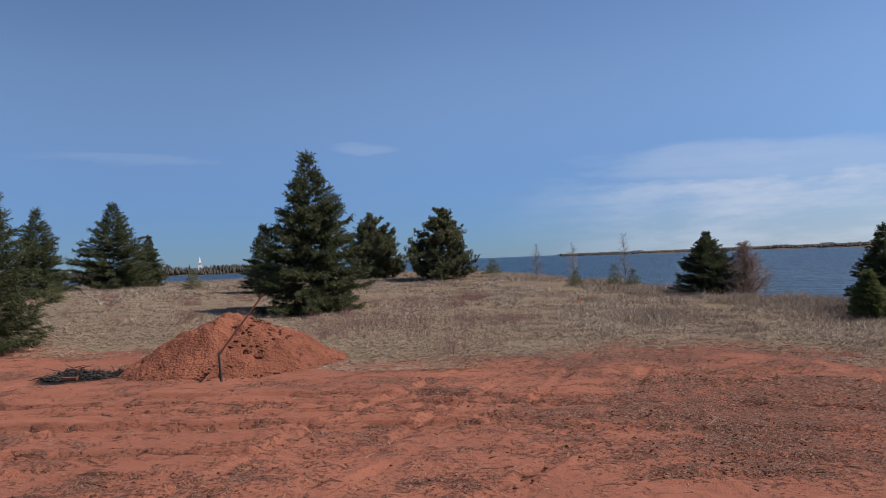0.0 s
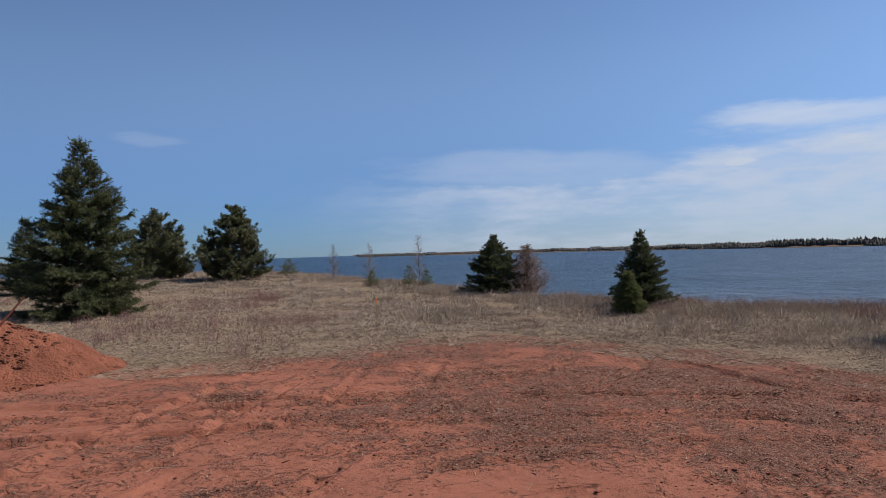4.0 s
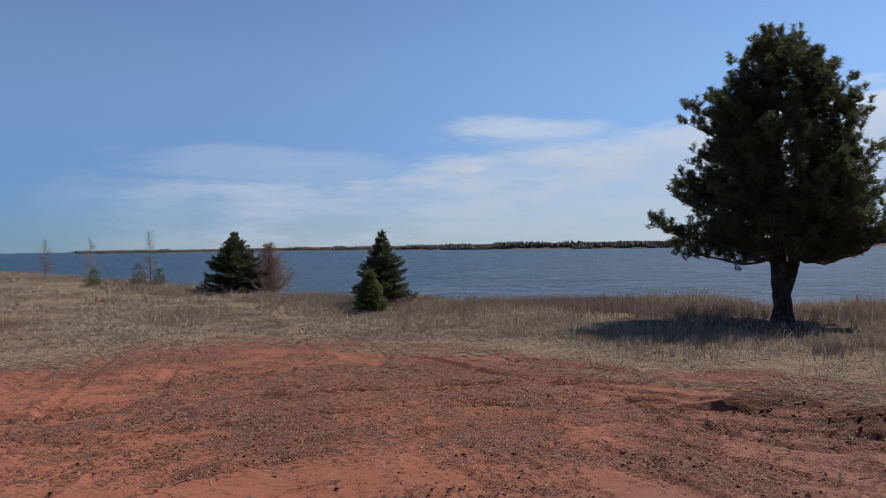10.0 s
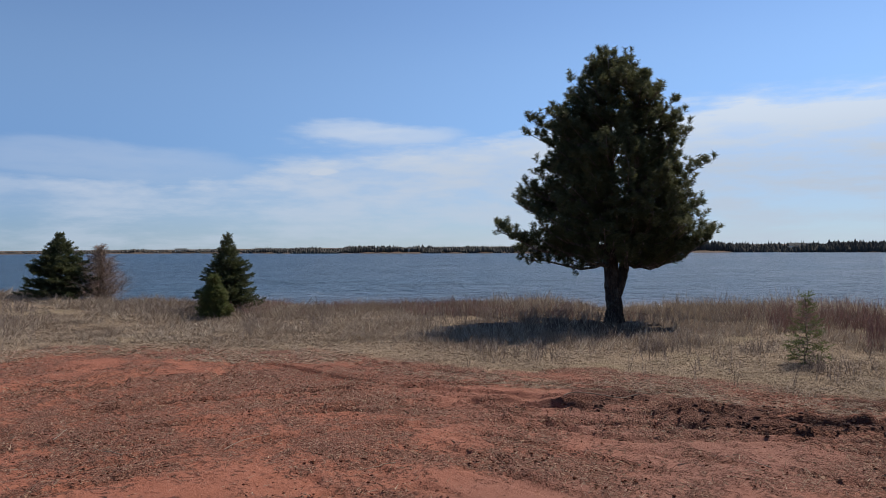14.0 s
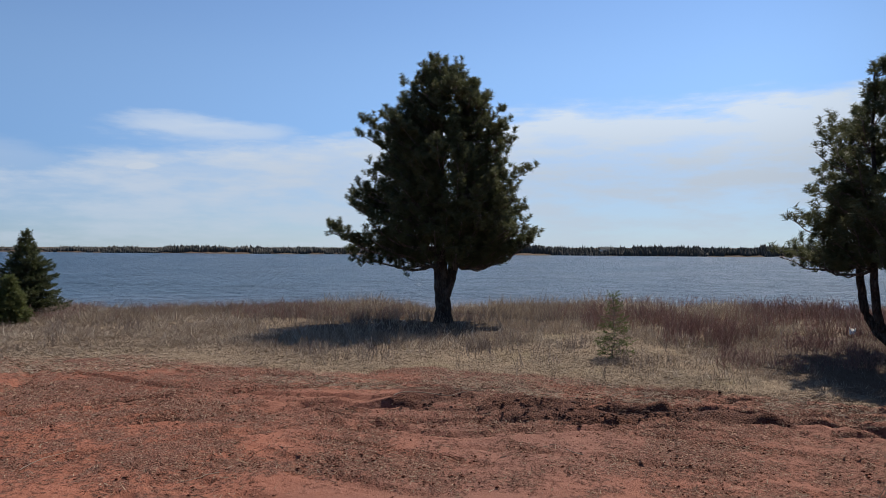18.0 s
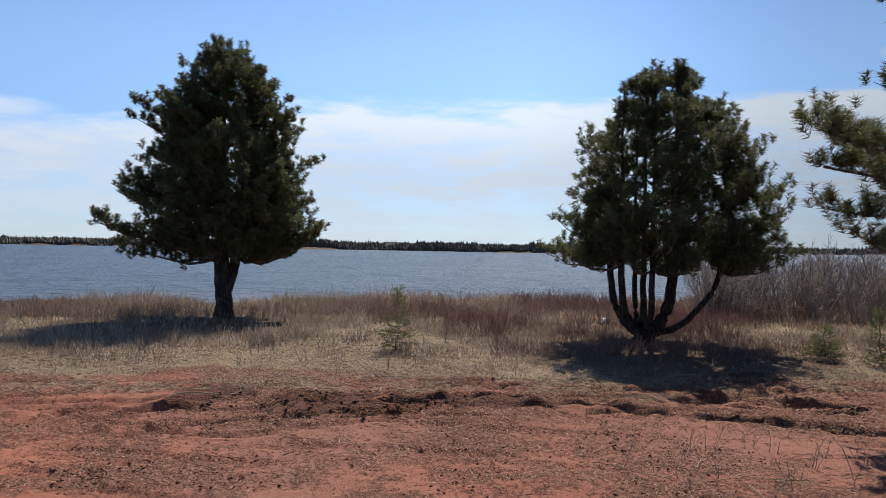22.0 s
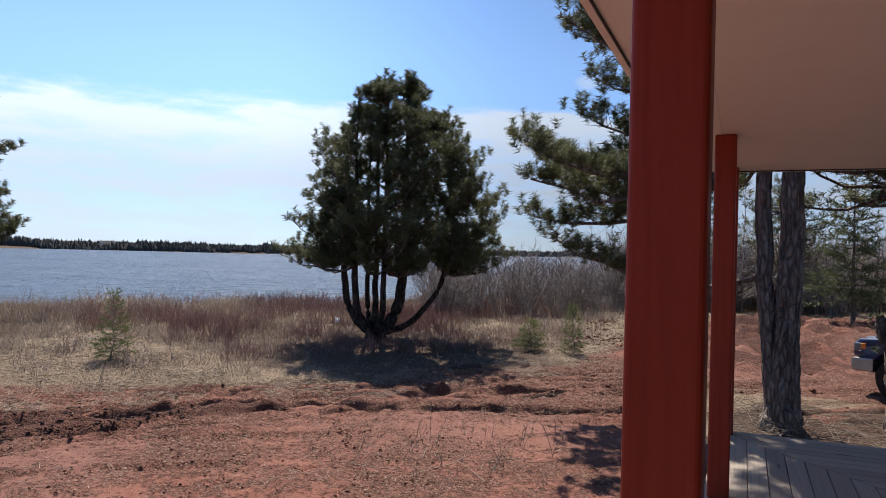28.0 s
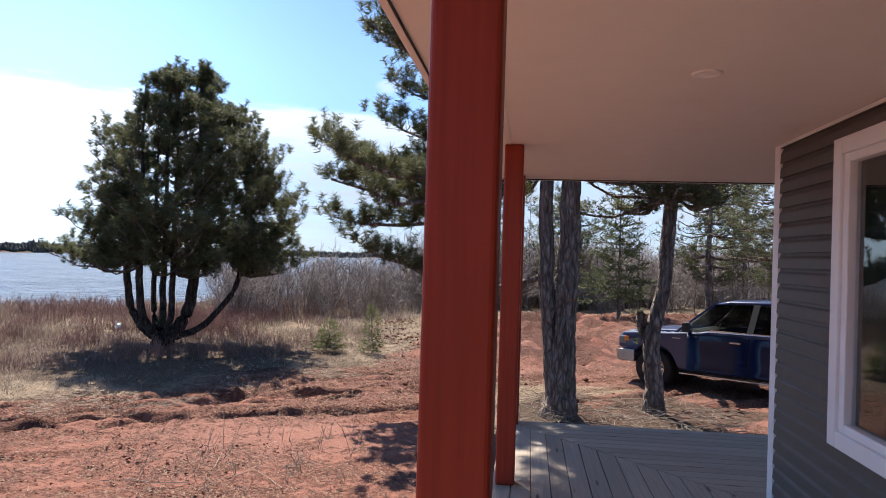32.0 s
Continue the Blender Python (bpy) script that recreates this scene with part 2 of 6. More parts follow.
def ground_look(n, bs):
    p = place(n)
    at, mud, char, crumb, dry = attr(n, "dirt"), attr(n, "mud"), attr(n, "char"), attr(n, "crumb"), attr(n, "dry")
    big, mid, fine = n.noise(p, 0.35, 5), n.noise(p, 2.2, 6, 0.6), n.noise(p, 14.0, 6, 0.65)
    grit = n.noise(p, 60.0, 3)
    # packed soil
    red = n.mix(n.step(big, 0.35, 0.65), (0.288, 0.109, 0.07), (0.238, 0.091, 0.059))
    red = n.mix(n.math("MULTIPLY", n.step(mid, 0.35, 0.75), 0.6), red, (0.255, 0.105, 0.071))
    red = n.mix(n.math("MULTIPLY", dry, 0.75), red, (0.2, 0.105, 0.083))
    red = n.mix(n.math("MULTIPLY", n.step(fine, 0.5, 0.72), 0.4), red, (0.15, 0.062, 0.044))
    red = n.mix(n.math("MULTIPLY", n.step(grit, 0.58, 0.7), 0.4), red, (0.33, 0.19, 0.145))
    # torn sod edges, the shade on their ledges painted in dark
    xyz = n.add("ShaderNodeSeparateXYZ", {0: p})
    turn = n.math("ARCTAN2", xyz.outputs[0], xyz.outputs[1])
    torn = n.add("ShaderNodeMix", {0: n.step(turn, 0.35, 1.1), 2: n.noise(stretch(n, p, 0.9, 5.0, 1.0), 1.0, 6, 0.7), 3: n.noise(stretch(n, p, 5.0, 0.9, 1.0), 1.0, 6, 0.7)}).outputs[0]
    ledge = n.math("MULTIPLY", n.step(torn, 0.585, 0.65), n.step(mid, 0.42, 0.6))
    red = n.mix(n.math("MULTIPLY", ledge, 0.7), red, (0.1, 0.043, 0.03))
    # crumbled soil mixed with dead roots and straw
    cell = n.add("ShaderNodeTexVoronoi", {"Vector": p, "Scale": 34.0, "Randomness": 1.0})
    tone = n.add("ShaderNodeSeparateColor", {0: cell.outputs["Color"]}).outputs[0]
    loose = n.mix(n.step(tone, 0.25, 0.6), (0.115, 0.058, 0.043), (0.215, 0.108, 0.08))
    loose = n.mix(n.math("MULTIPLY", n.step(tone, 0.75, 0.98), 0.8), loose, (0.36, 0.25, 0.18))
    loose = n.mix(n.math("MULTIPLY", n.step(n.noise(p, 5.0, 5, 0.65), 0.45, 0.65), 0.4), loose, (0.13, 0.064, 0.047))
    k2 = n.step(n.math("ADD", crumb, n.math("ADD", n.math("MULTIPLY", n.math("SUBTRACT", fine, 0.5), 2.2), n.math("MULTIPLY", n.math("SUBTRACT", mid, 0.5), 1.6))), 0.22, 0.72)
    red = n.mix(n.math("MULTIPLY", k2, 0.8), red, loose)
    # wet mud
    wet = n.mix(n.step(fine, 0.4, 0.65), (0.075, 0.038, 0.03), (0.145, 0.068, 0.05))
    m = n.step(n.math("ADD", mud, n.math("ADD", n.math("MULTIPLY", n.math("SUBTRACT", mid, 0.5), 1.4), n.math("MULTIPLY", n.math("SUBTRACT", fine, 0.5), 0.8))), 0.35, 0.75)
    red = n.mix(n.math("MULTIPLY", m, 0.8), red, wet)
    # thatch
    turf = n.mix(n.step(mid, 0.3, 0.7), (0.29, 0.21, 0.145), (0.17, 0.12, 0.085))
    turf = n.mix(n.math("MULTIPLY", n.step(fine, 0.42, 0.66), 0.65), turf, (0.4, 0.315, 0.22))
    turf = n.mix(n.math("MULTIPLY", n.step(grit, 0.5, 0.66), 0.5), turf, (0.1, 0.07, 0.05))
    turf = n.mix(n.math("MULTIPLY", n.step(big, 0.5, 0.7), 0.22), turf, (0.17, 0.165, 0.075))
    k = n.step(n.math("ADD", at, n.math("ADD", n.math("MULTIPLY", n.math("SUBTRACT", mid, 0.5), 0.9), n.math("MULTIPLY", n.math("SUBTRACT", fine, 0.5), 0.7))), 0.3, 0.7)
    c = n.mix(k, turf, red)
    # fallen needles, their dark colour also deepening the shade under the pines
    needle_shade = n.mix(n.step(grit, 0.35, 0.65), (0.055, 0.036, 0.026), (0.12, 0.08, 0.06))
    c = n.mix(n.math("MULTIPLY", n.step(n.math("ADD", attr(n, "duff_shade"), n.math("MULTIPLY", n.math("SUBTRACT", fine, 0.5), 0.9)), 0.3, 0.7), 0.85), c, needle_shade)
    c = n.mix(n.step(n.math("ADD", char, n.math("MULTIPLY", n.math("SUBTRACT", fine, 0.5), 0.8)), 0.4, 0.7), c, (0.018, 0.017, 0.017))
    wire(n, c, bs.inputs["Base Color"])
    bs.inputs["Roughness"].default_value = 0.95
    bs.inputs["Specular IOR Level"].default_value = 0.1
    uneven = n.math("MAXIMUM", n.math("MAXIMUM", k2, m), n.math("SUBTRACT", 1.0, k))
    h = n.math("ADD", n.math("MULTIPLY", fine, n.math("ADD", 0.22, n.math("MULTIPLY", uneven, 0.8))), n.math("MULTIPLY", grit, 0.2))
    h = n.math("SUBTRACT", h, n.math("MULTIPLY", n.math("MULTIPLY", cell.outputs["Distance"], uneven), 0.45))
    bump(n, bs, n.math("SUBTRACT", h, n.math("MULTIPLY", ledge, 0.5)), 1.0, 0.09)


def water_look(n, bs):
    p = place(n)
    a = n.noise(stretch(n, p, 0.5, 0.9, 1.0), 0.9, 4, 0.65)
    b = n.noise(stretch(n, p, 0.006, 0.016, 1.0), 1.0, 5, 0.6)
    c = n.noise(stretch(n, p, 0.16, 0.3, 1.0), 0.6, 4, 0.6)
    d = n.noise(p, 0.32, 6, 0.7)
    e = n.noise(p, 0.05, 5, 0.65)
    deep = n.mix(n.step(b, 0.35, 0.65), (0.012, 0.034, 0.066), (0.024, 0.056, 0.096))
    deep = n.mix(n.math("MULTIPLY", n.step(d, 0.5, 0.66), 0.75), deep, (0.05, 0.085, 0.125))
    deep = n.mix(n.math("MULTIPLY", n.step(e, 0.52, 0.66), 0.45), deep, (0.008, 0.024, 0.05))
    # red silt stirred up in the shallows
    off = n.add("ShaderNodeVectorMath", {0: p})
    off.operation = "LENGTH"
    silt = n.math("SUBTRACT", 1.0, n.step(n.math("ADD", off.outputs["Value"], n.math("MULTIPLY", n.math("SUBTRACT", e, 0.5), 40.0)), 36.0, 85.0))
    wire(n, n.mix(n.math("MULTIPLY", silt, 0.55), deep, (0.13, 0.105, 0.125)), bs.inputs["Base Color"])
    wire(n, n.math("ADD", 0.16, n.math("ADD", n.math("MULTIPLY", b, 0.16), n.math("MULTIPLY", e, 0.16))), bs.inputs["Roughness"])
    bs.inputs["IOR"].default_value = 1.33
    bs.inputs["Specular IOR Level"].default_value = 0.22
    h = n.math("ADD", n.math("ADD", n.math("MULTIPLY", a, 0.5), n.math("MULTIPLY", c, 1.1)), n.math("MULTIPLY", d, 0.5))
    bump(n, bs, h, 1.0, 2.2)


def straw_look(n, bs, cols, thin=0.0):
    r = island(n)
    ramp = n.add("ShaderNodeValToRGB", {0: r})
    e = ramp.color_ramp.elements
    while len(e) < len(cols):
        e.new(0.5)
    for i, c in enumerate(cols):
        e[i].position, e[i].color = i / (len(cols) - 1), (*c, 1)
    p = place(n)
    c = n.mix(n.math("MULTIPLY", n.step(n.noise(p, 0.25, 4), 0.35, 0.65), 0.5), ramp.outputs[0], cols[0])
    c = n.mix(n.math("MULTIPLY", n.step(n.noise(p, 0.9, 4), 0.5, 0.7), 0.4), c, cols[-1])
    c = n.mix(n.math("MULTIPLY", n.step(n.noise(p, 3.2, 4), 0.52, 0.7), 0.45), c, tuple(v * 0.45 for v in cols[0]))
    wire(n, c, bs.inputs["Base Color"])
    bs.inputs["Roughness"].default_value = 0.8
    bs.inputs["Specular IOR Level"].default_value = 0.2
    if thin:
        shine_through(n, bs, c, thin)


def woodstain(n, bs, a, b, sx=40.0, sz=1.5, rough=0.45):
    p = stretch(n, local(n), sx, sx, sz)
    h = n.noise(p, 1.0, 5, 0.6)
    c = n.mix(n.step(h, 0.3, 0.75), a, b)
    c = n.mix(n.math("MULTIPLY", n.step(n.noise(local(n), 2.5, 4), 0.45, 0.7), 0.35), c, tuple(v * 0.75 for v in a))
    wire(n, c, bs.inputs["Base Color"])
    bs.inputs["Roughness"].default_value = rough
    bs.inputs["Specular IOR Level"].default_value = 0.22
    bump(n, bs, h, 0.25, 0.003)


def deck_look(n, bs):
    p = stretch(n, local(n), 1.5, 45.0, 20.0)
    h = n.noise(p, 1.0, 6, 0.6)
    v = rnd(n)
    c = n.mix(v, (0.28, 0.222, 0.17), (0.39, 0.315, 0.245))
    c = n.mix(n.math("MULTIPLY", n.step(h, 0.4, 0.75), 0.5), c, (0.17, 0.14, 0.11))
    k = n.add("ShaderNodeTexVoronoi", {"Vector": stretch(n, local(n), 1.3, 7.0, 1.0), "Scale": 1.0}).outputs["Distance"]
    c = n.mix(n.math("SUBTRACT", 1.0, n.step(k, 0.05, 0.13)), c, (0.1, 0.065, 0.045))
    wire(n, c, bs.inputs["Base Color"])
    bs.inputs["Roughness"].default_value = 0.75
    bump(n, bs, h, 0.3, 0.004)


def plain_look(n, bs, color, rough=0.5, metal=0.0, coat=0.0, soil=0.12, scale=5.0):
    p = local(n)
    c = n.mix(n.math("MULTIPLY", n.step(n.noise(p, scale, 6, 0.6), 0.4, 0.75), soil * 2), color, tuple(v * 0.6 for v in color))
    wire(n, c, bs.inputs["Base Color"])
    wire(n, n.math("ADD", rough - 0.05, n.math("MULTIPLY", n.noise(p, scale * 3, 4), 0.1)), bs.inputs["Roughness"])
    bs.inputs["Metallic"].default_value, bs.inputs["Coat Weight"].default_value = metal, coat
    bs.inputs["Coat Roughness"].default_value = 0.06


def glass_look(n, bs, tint=(0.9, 0.95, 0.95)):
    bs.inputs["Base Color"].default_value = (*tint, 1)
    bs.inputs["Roughness"].default_value, bs.inputs["IOR"].default_value = 0.0, 1.45
    bs.inputs["Transmission Weight"].default_value = 1.0


M = dict(
    ground=material("red_soil_and_turf", ground_look),
    water=material("bay_water", water_look),
    spruce=material("spruce_needles", leafy, a=(0.05, 0.066, 0.03), b=(0.075, 0.09, 0.04), tip=(0.17, 0.17, 0.075)),
    young=material("young_spruce_needles", leafy, a=(0.1, 0.13, 0.045), b=(0.13, 0.15, 0.055), tip=(0.2, 0.19, 0.08)),
    pine=material("pine_needles", leafy, a=(0.072, 0.084, 0.038), b=(0.108, 0.115, 0.052), tip=(0.2, 0.195, 0.1)),
    # greyed base colour stands in for haze in front of the woods
    farwood=material("distant_wood_haze_grey", leafy, a=(0.062, 0.062, 0.053), b=(0.098, 0.09, 0.078), tip=(0.11, 0.098, 0.085)),
    bark=material("pine_bark", barky, a=(0.12, 0.095, 0.08), b=(0.38, 0.305, 0.26)),
    darkbark=material("dark_pine_bark", barky, a=(0.045, 0.034, 0.029), b=(0.12, 0.093, 0.077)),
    twig=material("bare_twigs", straw_look, cols=((0.13, 0.1, 0.085), (0.28, 0.22, 0.19), (0.42, 0.35, 0.3))),
    redtwig=material("reddish_twigs", straw_look, cols=((0.17, 0.09, 0.08), (0.27, 0.15, 0.13), (0.36, 0.23, 0.2))),
    alder=material("alder_twigs", straw_look, cols=((0.15, 0.12, 0.105), (0.31, 0.265, 0.24), (0.48, 0.425, 0.39))),
    larch=material("larch_twigs", straw_look, cols=((0.2, 0.145, 0.115), (0.3, 0.22, 0.18), (0.25, 0.18, 0.145))),
    straw=material("dry_grass", straw_look, cols=((0.22, 0.165, 0.125), (0.38, 0.305, 0.235), (0.66, 0.57, 0.46), (0.3, 0.23, 0.175), (0.16, 0.115, 0.09)), thin=0.22),
    thatch=material("fallen_straw", straw_look, cols=((0.2, 0.14, 0.1), (0.31, 0.235, 0.17), (0.44, 0.36, 0.27), (0.2, 0.14, 0.1))),
    soil=material("heaped_soil", speckled, a=(0.27, 0.1, 0.061), b=(0.17, 0.063, 0.039), scale=1.1, fine=17, rough=0.95, relief=1.0, dist=0.08),
    clod=material("soil_clods", speckled, a=(0.19, 0.075, 0.048), b=(0.13, 0.053, 0.037), scale=5, fine=30, rough=0.95, relief=0.8, dist=0.02, vary=0.5),
    mudclod=material("wet_mud_clods", speckled, a=(0.085, 0.042, 0.033), b=(0.05, 0.027, 0.022), scale=5, fine=30, rough=0.8, relief=0.8, dist=0.02),
    litter=material("straw_litter", straw_look, cols=((0.1, 0.06, 0.042), (0.22, 0.145, 0.1), (0.38, 0.29, 0.21), (0.13, 0.075, 0.052))),
    brush=material("dead_brush", straw_look, cols=((0.17, 0.14, 0.115), (0.3, 0.25, 0.2), (0.24, 0.17, 0.12))),
    paint=material("blue_car_paint", plain_look, color=(0.004, 0.015, 0.075), rough=0.3, coat=0.7, soil=0.2, metal=0.0),
    chrome=material("chrome", plain_look, color=(0.75, 0.75, 0.76), rough=0.14, metal=1.0, soil=0.08),
    tyre=material("tyre_rubber", speckled, a=(0.03, 0.028, 0.027), b=(0.05, 0.04, 0.035), scale=8, fine=60, rough=0.9),
    lamp=material("headlamp_lens", plain_look, color=(0.2, 0.21, 0.23), rough=0.15, metal=0.3, soil=0.05),
    bumper=material("dusty_bumper_metal", plain_look, color=(0.36, 0.35, 0.34), rough=0.35, metal=0.9, soil=0.2),
    amber=material("amber_lens", plain_look, color=(0.75, 0.22, 0.03), rough=0.25),
    carglass=material("car_glass", glass_look, tint=(0.14, 0.16, 0.17)),
    char=material("charred_debris", speckled, a=(0.03, 0.028, 0.027), b=(0.07, 0.062, 0.058), scale=8, fine=40, rough=0.9, relief=0.9),
    post=material("red_stained_post", woodstain, a=(0.3, 0.046, 0.023), b=(0.235, 0.035, 0.018)),
    deck=material("weathered_deck", deck_look),
    soffit=material("white_soffit", plain_look, color=(0.74, 0.7, 0.66), rough=0.45, soil=0.05),
    trim=material("white_trim", plain_look, color=(0.78, 0.77, 0.76), rough=0.4, soil=0.05),
    siding=material("charcoal_siding", plain_look, color=(0.08, 0.069, 0.06), rough=0.5, soil=0.15, scale=14.0),
    dark=material("dark_gap", plain_look, color=(0.03, 0.028, 0.026), rough=0.8),
    glass=material("window_glass", glass_look),
    room=material("room_paint", plain_look, color=(0.35, 0.33, 0.3), rough=0.8),
    roof=material("roof_shingle", speckled, a=(0.06, 0.06, 0.06), b=(0.1, 0.1, 0.1), scale=20, fine=90, rough=0.95),
    white=material("white_paint", plain_look, color=(0.8, 0.8, 0.78), rough=0.6),
    orange=material("orange_paint", plain_look, color=(0.85, 0.25, 0.04), rough=0.6),
    stake=material("raw_wood", woodstain, a=(0.35, 0.24, 0.14), b=(0.45, 0.32, 0.2), rough=0.8),
    handle=material("shovel_handle", woodstain, a=(0.15, 0.055, 0.036), b=(0.2, 0.08, 0.05), rough=0.7),
    steel=material("worn_steel", plain_look, color=(0.2, 0.15, 0.12), rough=0.5, metal=0.8, soil=0.3),
)


# ---- mesh helpers ----
def fill(name, verts, faces, mats, parent=None, label="", smooth=False):
    me = bpy.data.meshes.new(name)
    me.from_pydata([tuple(v) for v in verts], [], [tuple(f) for f in faces])
    return finish(name, me, mats, parent, label, smooth)


def fill_np(name, verts, tris, mats, parent=None, label="", smooth=False):
    """From arrays: verts (n, 3), polygons (m, k) all of k corners."""
    me = bpy.data.meshes.new(name)
    k = tris.shape[1]
    me.vertices.add(len(verts))
    me.vertices.foreach_set("co", np.asarray(verts, np.float32).ravel())
    me.loops.add(tris.size)
    me.loops.foreach_set("vertex_index", np.asarray(tris, np.int32).ravel())
    me.polygons.add(len(tris))
    me.polygons.foreach_set("loop_start", np.arange(0, tris.size, k, dtype=np.int32))
    me.update(calc_edges=True)
    return finish(name, me, mats, parent, label, smooth)


def finish(name, me, mats, parent, label, smooth):
    for m in mats if isinstance(mats, (list, tuple)) else [mats]:
        me.materials.append(m)
    if smooth:
        me.polygons.foreach_set("use_smooth", [True] * len(me.polygons))
    ob = new(name, me)
    if parent is not None:
        ob.parent = parent
    return tagged(ob, label)


def part(name, bm, mat, parent=None, label="", smooth=False):
    me = bpy.data.meshes.new(name)
    bm.normal_update()
    bm.to_mesh(me)
    bm.free()
    return finish(name, me, mat, parent, label, smooth)


def thing(name, at, label, category, group="", kind=""):
    ob = new(name)
    ob.matrix_basis = at if isinstance(at, Matrix) else Matrix.Translation(at)
    ob.empty_display_size = 0.1
    return tagged(ob, label, category, group, kind)


def box(bm, x0, x1, y0, y1, z0, z1, bevel=0.0, segs=2):
    r = bmesh.ops.create_cube(bm, size=1.0, matrix=Matrix.LocRotScale(((x0 + x1) / 2, (y0 + y1) / 2, (z0 + z1) / 2), None, (x1 - x0, y1 - y0, z1 - z0)))
    if bevel:
        ed = list({e for v in r["verts"] for e in v.link_edges})
        bmesh.ops.bevel(bm, geom=ed, offset=bevel, segments=segs, affect="EDGES", profile=0.5)
    return bm


def boxed(name, dims, mat, parent=None, label="", bevel=0.0, segs=2):
    return part(name, box(bmesh.new(), *dims, bevel, segs), mat, parent, label)


def lattice(seed, n=256):
    return np.random.default_rng(seed).random((n, n))


LAT = [lattice(s) for s in range(6)]


def vnoise(x, y, k=0):
    """Smooth value noise of period 1, -1 to 1."""
    g = LAT[k % 6]
    xi, yi = np.floor(x).astype(int), np.floor(y).astype(int)
    fx, fy = x - xi, y - yi
    fx, fy = fx * fx * (3 - 2 * fx), fy * fy * (3 - 2 * fy)
    a, b = g[xi % 256, yi % 256], g[(xi + 1) % 256, yi % 256]
    c, d = g[xi % 256, (yi + 1) % 256], g[(xi + 1) % 256, (yi + 1) % 256]
    return ((a * (1 - fx) + b * fx) * (1 - fy) + (c * (1 - fx) + d * fx) * fy) * 2 - 1


def fbm(x, y, k=0, n=4):
    return sum(vnoise(x * 2.03 ** i + 17.3 * i, y * 2.03 ** i + 5.1 * i, k + i) * 0.5 ** i for i in range(n))


def smooth01(x, lo, hi):
    t = np.clip((x - lo) / (hi - lo), 0, 1)
    return t * t * (3 - 2 * t)


# ---- lie of the land ----
SHORE = ((-180, 90), (-60, 84), (-40, 80), (-6, 76), (3, 66), (10, 50), (17, 41), (27, 35.5), (40, 32), (52, 31), (75, 31), (90, 33), (105, 37), (120, 45), (150, 60), (180, 90))
FAR = ((-180, 900), (-60, 640), (-40, 610), (-14, 640), (-11, 2500), (-8, 7000), (8.8, 7000), (9.6, 1600), (17, 1280), (25, 1090), (37, 720), (51, 555), (76, 485), (86, 460), (100, 640), (108, 830), (118, 1150), (150, 900), (180, 900))
SOIL = ((-180, 12), (-60, 27), (-32, 27), (-21, 24), (-8, 18.6), (3, 18.4), (12, 19.5), (20, 22), (26, 20.5), (32, 18.6), (39, 17.8), (44, 16.6), (52, 14.8), (64, 14.6), (72, 14), (88, 13.7), (94, 13.5), (105, 16), (112, 17), (120, 26), (128, 31), (145, 33), (180, 30))
WATER_Z = -2.5


def along(table, a):
    t = np.array(table, float)
    return np.interp(a, t[:, 0], t[:, 1])


# wheel tracks, as runs of (x, y) joints, half gauge, depth
TRACKS = (
    (((10.5, -14), (11.6, -8), (12.4, -3), (13.0, 1.3), (11.6, 5.2), (9.4, 8.6), (5, 11), (-2, 12.6), (-12, 13.5)), 0.85, 0.085),
    (((9.5, -13), (11.2, -7), (12.1, -3), (12.4, 1.0), (10.8, 4.6), (8, 8), (3, 10), (-4, 11), (-13, 11.5)), 0.82, 0.055),
    (((12.9, -12), (14.0, -6), (13.4, -1), (12.8, 2.6), (11.4, 6.6), (10.4, 11), (10.6, 17), (9.6, 22)), 0.85, 0.05),
    (((-14, 15), (-6, 14), (-1, 13.4), (3, 12.2), (7.5, 14), (9.6, 18), (9.8, 24), (8, 34)), 0.85, 0.05),
    (((9.0, 5.9), (8.9, 4.6), (9.7, 3.4), (10.5, 2.2), (10.8, 0.8), (11.5, -0.5), (12.2, -2.4), (12.7, -3.7), (12.4, -7)), 0.0, 0.045),
    (((10.9, 4.0), (11.9, 1.8), (12.4, 0.4), (13.3, -1.4), (14.0, -3.3), (13.6, -6.5)), 0.0, 0.05),
    (((11.6, 2.4), (12.3, 1.0), (13.2, -0.6), (14.0, -2.6), (15.0, -4.7), (15.0, -6.6), (14, -9)), 0.8, 0.05),
    (((-1.5, 7), (0.5, 9.5), (2.4, 13), (4.2, 17.5)), 0.8, 0.06),
    (((-3.4, 7), (-2.1, 9.5), (-0.1, 14.4), (2.4, 18.9), (4.3, 21.6)), 0.75, 0.05),
    (((-9, 5), (-5, 7.4), (-1.8, 9.9), (1.5, 12.2), (5, 13.6)), 0.0, 0.04),
    (((-9, 7.6), (-3.0, 11.0), (-1.7, 12.2), (1.6, 13.6), (6, 15)), 0.0, 0.045),
)


def curve_points(joints, step=0.35):
    p = np.array(joints, float)
    p = np.vstack([2 * p[0] - p[1], p, 2 * p[-1] - p[-2]])
    out = []
    for i in range(1, len(p) - 2):
        a, b, c, d = p[i - 1:i + 3]
        n = max(2, int(np.linalg.norm(c - b) / step))
        t = np.linspace(0, 1, n, endpoint=False)[:, None]
        out.append(0.5 * (2 * b + (c - a) * t + (2 * a - 5 * b + 4 * c - d) * t ** 2 + (3 * b - a - 3 * c + d) * t ** 3))
    return np.vstack(out)


